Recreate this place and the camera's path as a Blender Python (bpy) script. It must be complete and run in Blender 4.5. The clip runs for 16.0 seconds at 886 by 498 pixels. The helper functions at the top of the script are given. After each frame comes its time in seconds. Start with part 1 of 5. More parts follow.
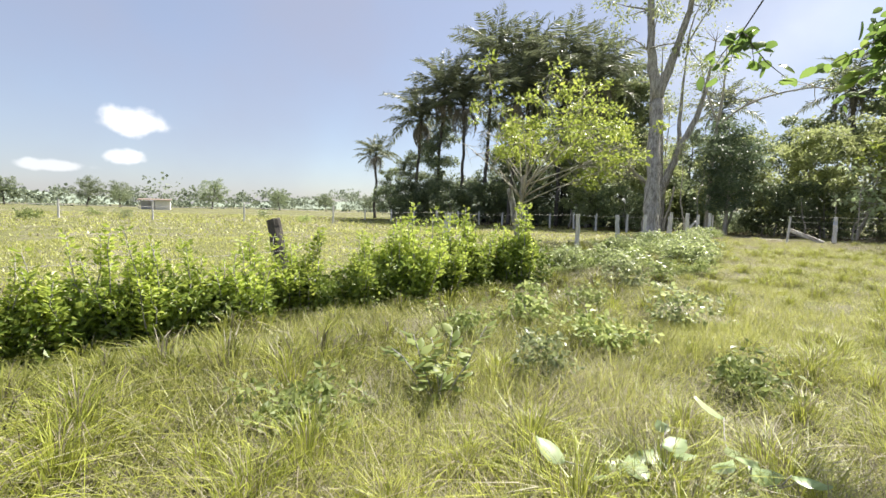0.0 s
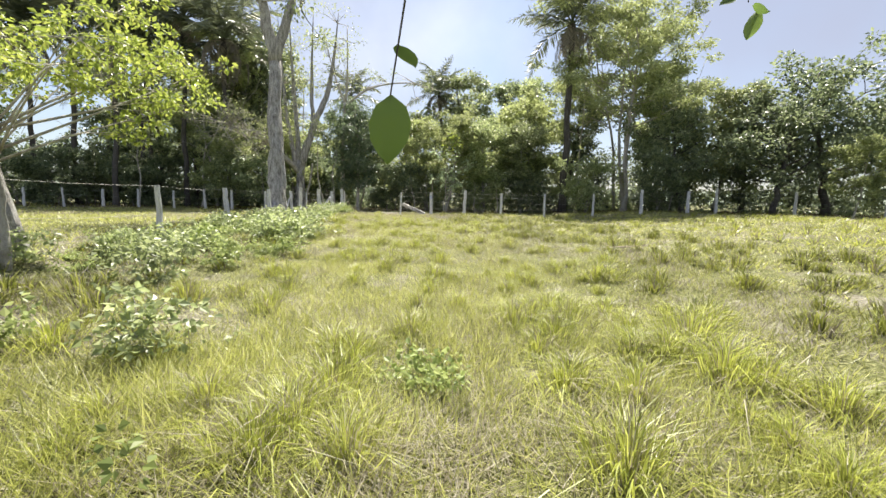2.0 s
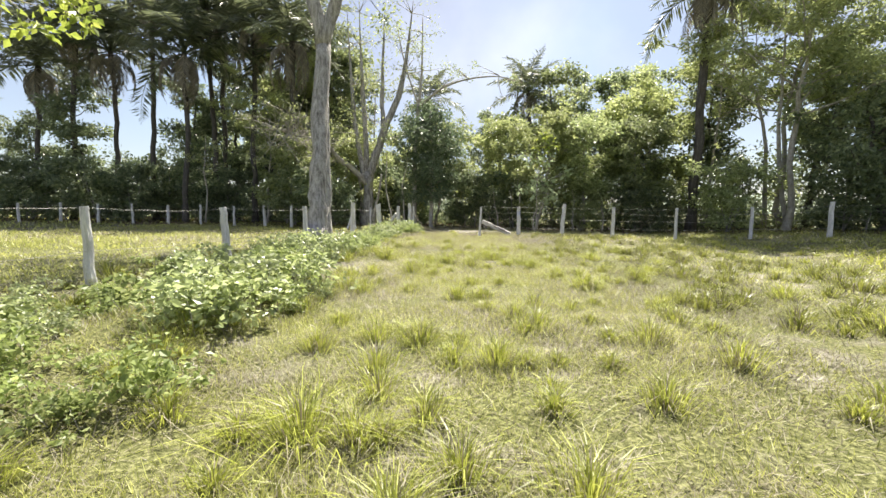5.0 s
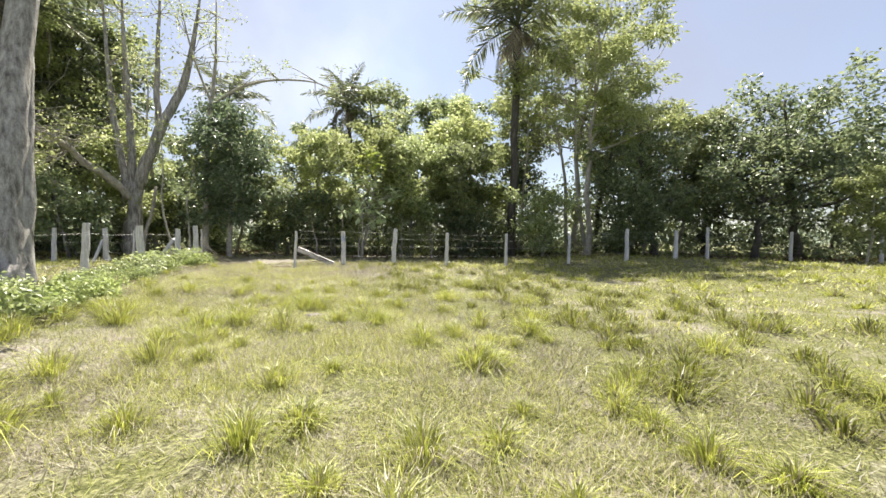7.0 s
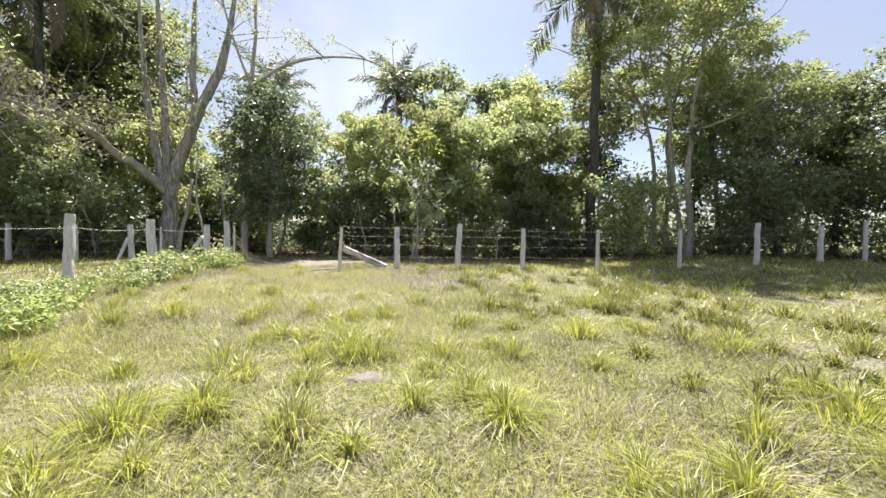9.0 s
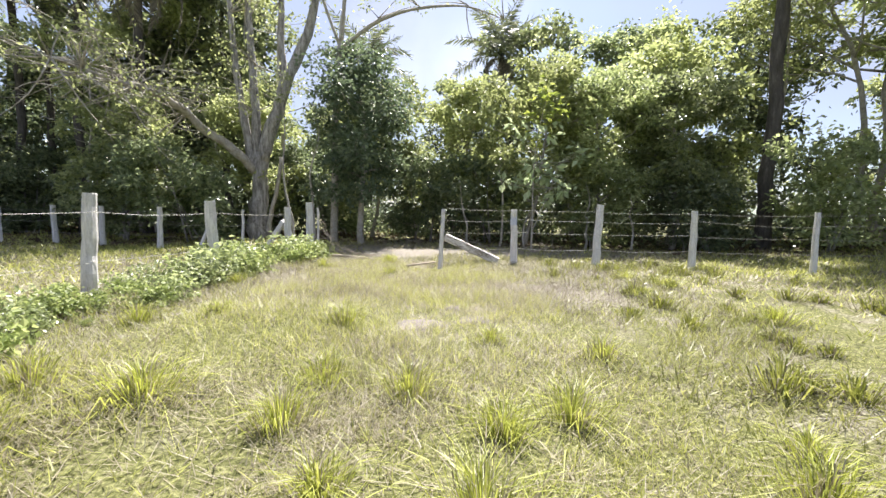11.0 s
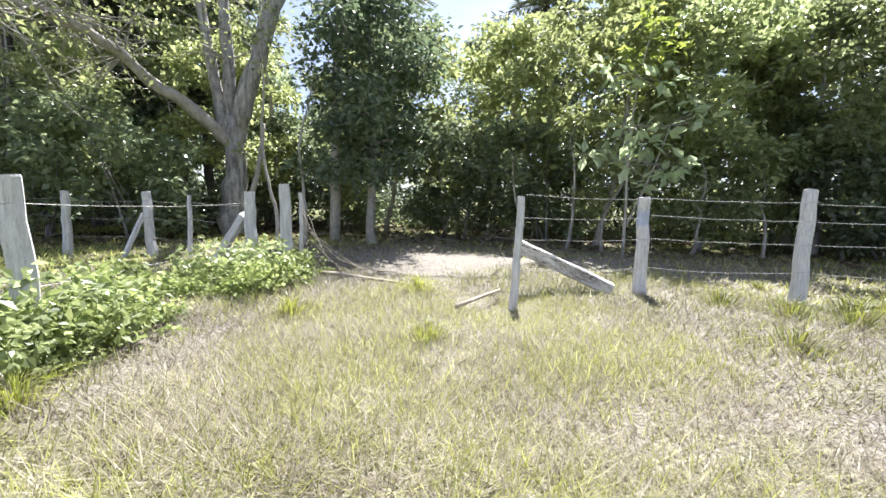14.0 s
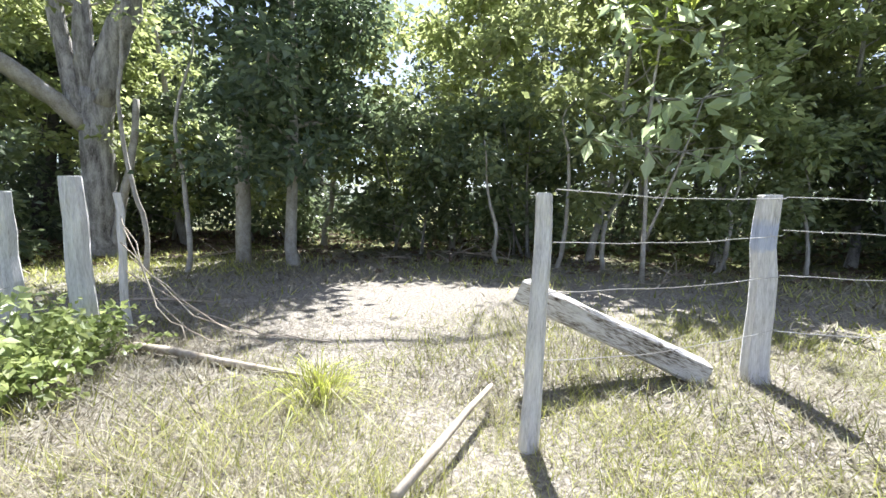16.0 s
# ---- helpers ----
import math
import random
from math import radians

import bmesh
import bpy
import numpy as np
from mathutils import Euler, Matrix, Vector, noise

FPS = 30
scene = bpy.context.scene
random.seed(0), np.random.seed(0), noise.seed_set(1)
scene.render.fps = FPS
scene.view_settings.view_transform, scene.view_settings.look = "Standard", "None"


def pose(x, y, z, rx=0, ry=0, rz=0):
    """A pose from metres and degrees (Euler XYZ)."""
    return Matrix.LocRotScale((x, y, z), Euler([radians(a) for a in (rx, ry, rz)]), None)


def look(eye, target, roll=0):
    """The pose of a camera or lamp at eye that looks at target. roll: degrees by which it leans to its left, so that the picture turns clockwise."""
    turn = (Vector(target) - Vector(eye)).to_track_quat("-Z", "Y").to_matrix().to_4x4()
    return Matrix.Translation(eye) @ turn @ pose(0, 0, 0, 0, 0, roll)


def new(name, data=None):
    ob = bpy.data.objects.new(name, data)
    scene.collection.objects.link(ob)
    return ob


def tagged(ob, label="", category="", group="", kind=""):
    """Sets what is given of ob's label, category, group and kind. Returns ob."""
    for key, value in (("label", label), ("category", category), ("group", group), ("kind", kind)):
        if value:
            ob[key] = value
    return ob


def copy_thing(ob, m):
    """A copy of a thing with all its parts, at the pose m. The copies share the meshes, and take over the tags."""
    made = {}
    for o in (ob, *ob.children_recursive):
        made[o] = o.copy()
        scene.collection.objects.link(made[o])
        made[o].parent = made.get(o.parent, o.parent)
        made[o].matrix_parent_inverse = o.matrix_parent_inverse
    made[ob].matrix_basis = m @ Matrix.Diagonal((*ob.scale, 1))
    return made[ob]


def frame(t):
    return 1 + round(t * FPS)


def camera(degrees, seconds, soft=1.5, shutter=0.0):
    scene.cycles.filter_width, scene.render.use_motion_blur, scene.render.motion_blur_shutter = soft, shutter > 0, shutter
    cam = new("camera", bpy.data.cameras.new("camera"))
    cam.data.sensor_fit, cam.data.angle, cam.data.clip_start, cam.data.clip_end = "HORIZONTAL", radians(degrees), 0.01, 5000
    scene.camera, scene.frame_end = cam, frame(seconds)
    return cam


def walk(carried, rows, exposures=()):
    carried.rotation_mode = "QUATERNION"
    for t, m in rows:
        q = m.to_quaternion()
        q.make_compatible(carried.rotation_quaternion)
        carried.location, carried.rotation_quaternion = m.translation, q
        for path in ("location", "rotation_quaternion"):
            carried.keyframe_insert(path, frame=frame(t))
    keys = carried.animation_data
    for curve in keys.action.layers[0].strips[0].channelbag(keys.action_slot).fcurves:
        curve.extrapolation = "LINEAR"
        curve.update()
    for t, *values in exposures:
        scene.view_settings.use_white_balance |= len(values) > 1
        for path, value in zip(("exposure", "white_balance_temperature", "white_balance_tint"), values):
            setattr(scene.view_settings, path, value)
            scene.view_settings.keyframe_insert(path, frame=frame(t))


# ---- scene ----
cam = camera(92.5, 16.0)
PATH = [
    (0, (0.068, 0.002, 1.263), (0.064, 1.994, 1.085), 1.4),
    (0.5, (0.49, 0.664, 1.181), (1.067, 2.571, 1.008), 1.5),
    (1, (1.178, 1.163, 1.139), (2.232, 2.855, 0.971), 1.2),
    (1.5, (1.961, 1.523, 1.09), (3.275, 3.019, 0.902), 0.7),
    (2, (2.771, 1.802, 1.053), (4.117, 3.263, 0.818), 1.1),
    (2.5, (3.535, 2.282, 1.078), (4.741, 3.847, 0.775), 1.2),
    (3, (4.264, 2.872, 1.17), (5.244, 4.581, 0.824), 0.8),
    (3.2, (4.493, 3.171, 1.182), (5.386, 4.926, 0.833), 0.8),
    (5.3, (6.529, 6.617, 1.33), (7.652, 8.265, 1.181), 1.1),
    (5.5, (6.7, 6.9, 1.322), (7.931, 8.47, 1.19), 1.2),
    (6, (7.164, 7.546, 1.35), (8.619, 8.914, 1.243), 1.3),
    (6.5, (7.67, 8.205, 1.384), (9.262, 9.413, 1.3), 1.3),
    (7, (8.233, 8.83, 1.336), (9.883, 9.959, 1.274), 1.1),
    (7.5, (8.874, 9.466, 1.323), (10.529, 10.587, 1.268), 1.1),
    (8, (9.439, 10.181, 1.278), (11.069, 11.339, 1.225), 1.1),
    (8.5, (10.008, 10.927, 1.233), (11.594, 12.144, 1.175), 1.1),
    (9, (10.481, 11.657, 1.223), (12.001, 12.955, 1.154), 1.0),
    (9.5, (10.97, 12.355, 1.231), (12.413, 13.738, 1.146), 1.1),
    (10, (11.485, 13.078, 1.213), (12.838, 14.548, 1.117), 1.0),
    (12.3, (13.232, 16.708, 1.417), (14.349, 18.353, 1.198), 1.2),
    (12.5, (13.367, 16.988, 1.42), (14.478, 18.637, 1.202), 1.2),
    (13, (13.852, 17.716, 1.43), (14.955, 19.368, 1.2), 1.1),
    (13.5, (14.209, 18.424, 1.42), (15.332, 20.063, 1.189), 1.1),
    (14, (14.653, 19.131, 1.342), (15.814, 20.743, 1.111), 1.3),
    (14.5, (15.127, 19.838, 1.316), (16.33, 21.42, 1.093), 1.3),
    (15, (15.676, 20.514, 1.386), (16.91, 22.068, 1.136), 0.9),
    (15.5, (16.207, 21.187, 1.419), (17.492, 22.698, 1.163), 0.7),
    (16, (16.745, 21.687, 1.334), (18.057, 23.183, 1.128), 0.8),
]
walk(cam, [(t, look(eye, target, roll)) for t, eye, target, roll in PATH], [(0, 1.45, 6550, 10), (3, 1.6, 6700, 9), (5.5, 1.62, 6750, 9), (10, 1.72, 6550, 12), (12.5, 1.85, 6150, 14), (16, 2.05, 5900, 11)])

# ---- light: a high sun ahead beyond the wood, a pale clear sky ----
SUN = Vector((0.38, 0.36, 0.85)).normalized()
world = bpy.data.worlds.new("sky")
scene.world = world
world.use_nodes = True
wn, wl = world.node_tree.nodes, world.node_tree.links
sky = wn.new("ShaderNodeTexSky")
sky.sky_type, sky.sun_disc = "NISHITA", False
sky.sun_elevation, sky.sun_rotation = math.asin(SUN.z), radians(45)
sky.air_density, sky.dust_density, sky.ozone_density = 1.0, 0.9, 1.6
wn["Background"].inputs["Strength"].default_value = 0.068


def cloud(colour, centre, flat, size, seed, soft=1.25, thick=0.85):
    """A small fair-weather cloud in the sky at that direction, laid over colour."""
    tc, sub, mul, ln = wn.new("ShaderNodeTexCoord"), wn.new("ShaderNodeVectorMath"), wn.new("ShaderNodeVectorMath"), wn.new("ShaderNodeVectorMath")
    sub.operation, mul.operation, ln.operation = "SUBTRACT", "MULTIPLY", "LENGTH"
    sub.inputs[1].default_value = Vector(centre).normalized()
    mul.inputs[1].default_value = (1, 1, flat)
    wl.new(tc.outputs["Generated"], sub.inputs[0])
    wl.new(sub.outputs[0], mul.inputs[0])
    wl.new(mul.outputs[0], ln.inputs[0])
    t = wn.new("ShaderNodeTexNoise")
    t.inputs["Scale"].default_value, t.inputs["Detail"].default_value = 22 + seed, 7
    wl.new(tc.outputs["Generated"], t.inputs["Vector"])
    add = wn.new("ShaderNodeMath")
    add.operation = "MULTIPLY_ADD"
    add.inputs[1].default_value = size * 1.5
    wl.new(t.outputs[0], add.inputs[0])
    wl.new(ln.outputs["Value"], add.inputs[2])
    mr = wn.new("ShaderNodeMapRange")
    mr.interpolation_type = "SMOOTHSTEP"
    mr.inputs[1].default_value, mr.inputs[2].default_value, mr.inputs[3].default_value, mr.inputs[4].default_value = size * 1.75, size * soft, 0, thick
    wl.new(add.outputs[0], mr.inputs[0])
    mx = wn.new("ShaderNodeMix")
    mx.data_type = "RGBA"
    wl.new(mr.outputs[0], mx.inputs[0])
    wl.new(colour, mx.inputs[6])
    mx.inputs[7].default_value = (7.5, 7.5, 7.7, 1)
    return mx.outputs[2]


# a thin milky veil over the whole sky
veil = wn.new("ShaderNodeMix")
veil.data_type = "RGBA"
veil_noise, veil_range = wn.new("ShaderNodeTexNoise"), wn.new("ShaderNodeMapRange")
veil_noise.inputs["Scale"].default_value, veil_noise.inputs["Detail"].default_value = 2.2, 5
veil_range.inputs[1].default_value, veil_range.inputs[2].default_value, veil_range.inputs[3].default_value, veil_range.inputs[4].default_value = 0.3, 0.7, 0.35, 0.75
wl.new(veil_noise.outputs[0], veil_range.inputs[0])
wl.new(veil_range.outputs[0], veil.inputs[0])
wl.new(sky.outputs[0], veil.inputs[6])
veil.inputs[7].default_value = (2.7, 2.75, 3.4, 1)
clouded = cloud(veil.outputs[2], (-0.725, 1, 0.19), 2.4, 0.068, 0, thick=0.75)
clouded = cloud(clouded, (-0.74, 1, 0.108), 2.4, 0.04, 5, thick=0.7)
clouded = cloud(clouded, (-0.92, 1, 0.085), 5.0, 0.06, 9, thick=0.45)
clouded = cloud(clouded, (0.62, 0.79, 0.34), 1.6, 0.34, -16, 0.4, 0.32)
wl.new(clouded, wn["Background"].inputs["Color"])
sun_data = bpy.data.lights.new("sun", "SUN")
sun_data.energy, sun_data.angle, sun_data.color = 4.4, radians(0.55), (1.0, 0.95, 0.87)
sun = new("sun", sun_data)
sun.matrix_world = Matrix.Translation((20, 20, 60)) @ SUN.to_track_quat("Z", "Y").to_matrix().to_4x4()


# ---- materials ----
def material(name):
    m = bpy.data.materials.new(name)
    m.use_nodes = True
    nt = m.node_tree
    return m, nt, nt.nodes, nt.links, nt.nodes["Principled BSDF"]


def ramp(nodes, stops):
    r = nodes.new("ShaderNodeValToRGB")
    while len(r.color_ramp.elements) < len(stops):
        r.color_ramp.elements.new(0.5)
    for e, (p, c) in zip(r.color_ramp.elements, stops):
        e.position, e.color = p, (*c, 1)
    return r


def foliage(name, stops, through_colour=1.6, rough=0.5, share=0.4, spread=0.25, gloss=0.5):
    """Leaf or blade: each leaf has its own shade, each plant its own tone; light passes through."""
    m, nt, n, l, b = material(name)
    geo, info = n.new("ShaderNodeNewGeometry"), n.new("ShaderNodeObjectInfo")
    r = ramp(n, stops)
    patch, blend = n.new("ShaderNodeTexNoise"), n.new("ShaderNodeMix")
    patch.inputs["Scale"].default_value, patch.inputs["Detail"].default_value = 0.9, 3
    l.new(geo.outputs["Position"], patch.inputs["Vector"])
    blend.inputs[0].default_value = 0.35
    l.new(geo.outputs["Random Per Island"], blend.inputs[2])
    l.new(patch.outputs[0], blend.inputs[3])
    l.new(blend.outputs[0], r.inputs[0])
    hsv = n.new("ShaderNodeHueSaturation")
    mr = n.new("ShaderNodeMapRange")
    mr.inputs[3].default_value, mr.inputs[4].default_value = 1 - spread, 1 + spread
    l.new(info.outputs["Random"], mr.inputs[0])
    l.new(mr.outputs[0], hsv.inputs["Value"])
    l.new(r.outputs[0], hsv.inputs["Color"])
    l.new(hsv.outputs[0], b.inputs["Base Color"])
    b.inputs["Roughness"].default_value = rough
    b.inputs["Specular IOR Level"].default_value = gloss
    tr = n.new("ShaderNodeBsdfTranslucent")
    hs2 = n.new("ShaderNodeHueSaturation")
    hs2.inputs["Hue"].default_value, hs2.inputs["Value"].default_value, hs2.inputs["Saturation"].default_value = 0.492, through_colour, 0.94
    l.new(hsv.outputs[0], hs2.inputs["Color"])
    l.new(hs2.outputs[0], tr.inputs["Color"])
    mix = n.new("ShaderNodeMixShader")
    mix.inputs[0].default_value = share
    l.new(b.outputs[0], mix.inputs[1])
    l.new(tr.outputs[0], mix.inputs[2])
    l.new(mix.outputs[0], n["Material Output"].inputs["Surface"])
    return m


def rough_surface(name, stops, scale=6.0, stretch=(1, 1, 1), bump=0.4, rough=0.9, fine=40.0, dist=0.02):
    """Bark, wood, soil: two scales of colour and relief."""
    m, nt, n, l, b = material(name)
    tc, mp = n.new("ShaderNodeTexCoord"), n.new("ShaderNodeMapping")
    mp.inputs["Scale"].default_value = stretch
    l.new(tc.outputs["Object"], mp.inputs[0])
    n1, n2 = n.new("ShaderNodeTexNoise"), n.new("ShaderNodeTexNoise")
    n1.inputs["Scale"].default_value, n1.inputs["Detail"].default_value, n1.inputs["Roughness"].default_value = scale, 8, 0.65
    n2.inputs["Scale"].default_value, n2.inputs["Detail"].default_value = fine, 6
    l.new(mp.outputs[0], n1.inputs["Vector"])
    l.new(mp.outputs[0], n2.inputs["Vector"])
    mx = n.new("ShaderNodeMix")
    mx.inputs[0].default_value = 0.4
    l.new(n1.outputs[0], mx.inputs[2])
    l.new(n2.outputs[0], mx.inputs[3])
    r = ramp(n, stops)
    l.new(mx.outputs[0], r.inputs[0])
    l.new(r.outputs[0], b.inputs["Base Color"])
    bp = n.new("ShaderNodeBump")
    bp.inputs["Strength"].default_value, bp.inputs["Distance"].default_value = bump, dist
    l.new(mx.outputs[0], bp.inputs["Height"])
    l.new(bp.outputs[0], b.inputs["Normal"])
    b.inputs["Roughness"].default_value = rough
    b.inputs["Specular IOR Level"].default_value = 0.2
    return m


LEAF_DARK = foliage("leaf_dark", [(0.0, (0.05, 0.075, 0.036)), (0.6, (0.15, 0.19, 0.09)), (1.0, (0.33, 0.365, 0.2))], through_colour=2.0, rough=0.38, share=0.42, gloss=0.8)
# LEAF_DARK made darker: shade between the trees put into the leaf colour
LEAF_DARK_SHADED = foliage("leaf_dark_shaded", [(0.0, (0.03, 0.046, 0.025)), (0.6, (0.1, 0.13, 0.065)), (1.0, (0.25, 0.285, 0.155))], through_colour=1.9, rough=0.38, share=0.38, gloss=0.8)
LEAF_EVERGREEN = foliage("leaf_evergreen", [(0.0, (0.04, 0.065, 0.034)), (0.7, (0.115, 0.155, 0.08)), (1.0, (0.25, 0.295, 0.16))], through_colour=1.9, rough=0.4, share=0.36, gloss=0.7)
LEAF_MID = foliage("leaf_mid", [(0.0, (0.08, 0.11, 0.04)), (0.6, (0.23, 0.275, 0.115)), (1.0, (0.44, 0.47, 0.25))], through_colour=1.75, rough=0.38, share=0.45, gloss=0.8)
LEAF_LIGHT = foliage("leaf_light", [(0.0, (0.14, 0.18, 0.06)), (0.6, (0.29, 0.33, 0.125)), (1.0, (0.46, 0.49, 0.24))], rough=0.45, share=0.46, gloss=0.6)
LEAF_YELLOW = foliage("leaf_yellow_green", [(0.0, (0.12, 0.18, 0.025)), (0.5, (0.3, 0.38, 0.055)), (1.0, (0.5, 0.54, 0.11))], rough=0.42, share=0.42)
LEAF_HEDGE = foliage("leaf_hedge", [(0.0, (0.06, 0.1, 0.02)), (0.6, (0.18, 0.25, 0.04)), (1.0, (0.36, 0.42, 0.08))], rough=0.42, share=0.36)
LEAF_WEED = foliage("leaf_weed", [(0.0, (0.08, 0.12, 0.035)), (0.5, (0.24, 0.3, 0.09)), (1.0, (0.43, 0.47, 0.2))], rough=0.45, share=0.4, gloss=0.4)
LEAF_OVER = foliage("leaf_round", [(0.0, (0.04, 0.08, 0.016)), (0.6, (0.1, 0.16, 0.032)), (1.0, (0.25, 0.33, 0.065))], through_colour=2.1, rough=0.4, share=0.5)
LEAF_PALE = foliage("leaf_pale", [(0.0, (0.26, 0.35, 0.16)), (1.0, (0.55, 0.62, 0.38))], rough=0.35, share=0.45, gloss=0.7)
LEAF_DRY = foliage("leaf_dry", [(0.0, (0.13, 0.115, 0.085)), (1.0, (0.4, 0.36, 0.29))], through_colour=1.2, rough=0.7, share=0.25)
LEAF_PALM = foliage("leaf_palm", [(0.0, (0.045, 0.058, 0.028)), (0.6, (0.11, 0.13, 0.065)), (1.0, (0.23, 0.25, 0.14))], through_colour=1.8, rough=0.4, share=0.36, gloss=0.8)
LEAF_SCATTER = foliage("leaf_litter", [(0.0, (0.06, 0.04, 0.025)), (1.0, (0.22, 0.16, 0.1))], through_colour=1.1, rough=0.8, share=0.15)
# pale grey-green: the haze of distance is put into this leaf colour
LEAF_FAR_HAZE = foliage("leaf_far_haze", [(0.0, (0.13, 0.16, 0.11)), (1.0, (0.22, 0.26, 0.17))], rough=0.8, share=0.2)
BLADE_GREEN = foliage("blade_green", [(0.0, (0.075, 0.09, 0.018)), (0.5, (0.265, 0.285, 0.064)), (1.0, (0.5, 0.5, 0.17))], rough=0.42, share=0.4)
BLADE_DRY = foliage("blade_dry", [(0.0, (0.085, 0.072, 0.046)), (0.3, (0.19, 0.164, 0.104)), (0.6, (0.275, 0.248, 0.166)), (1.0, (0.47, 0.44, 0.34))], through_colour=1.1, rough=0.55, share=0.26)
BARK_GREY = rough_surface("bark_grey", [(0.36, (0.07, 0.062, 0.055)), (0.46, (0.25, 0.235, 0.22)), (0.62, (0.56, 0.54, 0.51))], 3.0, (3, 3, 0.7), 0.7, dist=0.04)
BARK_DARK = rough_surface("bark_dark", [(0.3, (0.04, 0.036, 0.032)), (0.55, (0.12, 0.108, 0.096)), (0.75, (0.28, 0.26, 0.235))], 3.0, (3, 3, 0.6), 0.8, dist=0.05)
BARK_PALE = rough_surface("bark_pale", [(0.3, (0.16, 0.14, 0.11)), (0.5, (0.4, 0.37, 0.32)), (0.7, (0.62, 0.6, 0.55))], 4.0, (2, 2, 1.4), 0.4, dist=0.02)
WOOD_GREY = rough_surface("weathered_wood", [(0.25, (0.2, 0.19, 0.178)), (0.45, (0.55, 0.54, 0.53)), (0.7, (0.82, 0.81, 0.8))], 5.0, (6, 6, 0.7), 0.6, fine=25, dist=0.015)
WOOD_SPLIT = rough_surface("split_wood", [(0.36, (0.05, 0.04, 0.03)), (0.43, (0.3, 0.27, 0.23)), (0.5, (0.55, 0.53, 0.5)), (0.72, (0.78, 0.77, 0.74))], 3.2, (4, 4, 0.8), 0.9, fine=22, dist=0.03)
STICK = rough_surface("bare_stick", [(0.3, (0.25, 0.2, 0.15)), (0.7, (0.55, 0.49, 0.4))], 8.0, (1, 1, 1), 0.4, dist=0.01)
WALL_LIME = rough_surface("limewash", [(0.3, (0.6, 0.57, 0.5)), (0.7, (0.8, 0.77, 0.7))], 2.0)
ROOF_TIN = rough_surface("rusty_tin", [(0.3, (0.1, 0.07, 0.05)), (0.7, (0.3, 0.25, 0.21))], 2.0)


def wire_metal():
    m, nt, n, l, b = material("galvanised_wire")
    r = ramp(n, [(0.3, (0.25, 0.23, 0.21)), (0.7, (0.48, 0.47, 0.46))])
    t = n.new("ShaderNodeTexNoise")
    t.inputs["Scale"].default_value = 9
    l.new(t.outputs[0], r.inputs[0])
    l.new(r.outputs[0], b.inputs["Base Color"])
    b.inputs["Metallic"].default_value, b.inputs["Roughness"].default_value = 0.25, 0.7
    return m


WIRE = wire_metal()


def painted_post():
    m = WOOD_GREY.copy()
    m.name = "weathered_wood_with_blue_paint"
    n, l = m.node_tree.nodes, m.node_tree.links
    b = n["Principled BSDF"]
    src = b.inputs["Base Color"].links[0].from_socket
    tc, sep, t = n.new("ShaderNodeTexCoord"), n.new("ShaderNodeSeparateXYZ"), n.new("ShaderNodeTexNoise")
    t.inputs["Scale"].default_value = 14
    l.new(tc.outputs["Object"], sep.inputs[0])
    l.new(tc.outputs["Object"], t.inputs["Vector"])
    add = n.new("ShaderNodeMath")
    add.operation = "MULTIPLY_ADD"
    add.inputs[1].default_value = 0.14
    l.new(t.outputs[0], add.inputs[0])
    l.new(sep.outputs["Z"], add.inputs[2])
    r = ramp(n, [(0.0, (0, 0, 0)), (0.1, (0, 0, 0))])
    e = r.color_ramp
    for p, v in ((0.54, 0), (0.57, 0.42), (0.64, 0.42), (0.68, 0)):
        q = e.elements.new(p)
        q.color = (v, v, v, 1)
    half = n.new("ShaderNodeMath")
    half.operation = "MULTIPLY"
    half.inputs[1].default_value = 0.5
    l.new(add.outputs[0], half.inputs[0])
    l.new(half.outputs[0], r.inputs[0])
    mx = n.new("ShaderNodeMix")
    mx.data_type = "RGBA"
    l.new(r.outputs[0], mx.inputs[0])
    l.new(src, mx.inputs[6])
    mx.inputs[7].default_value = (0.22, 0.33, 0.62, 1)
    l.new(mx.outputs[2], b.inputs["Base Color"])
    return m


WOOD_BLUE = painted_post()


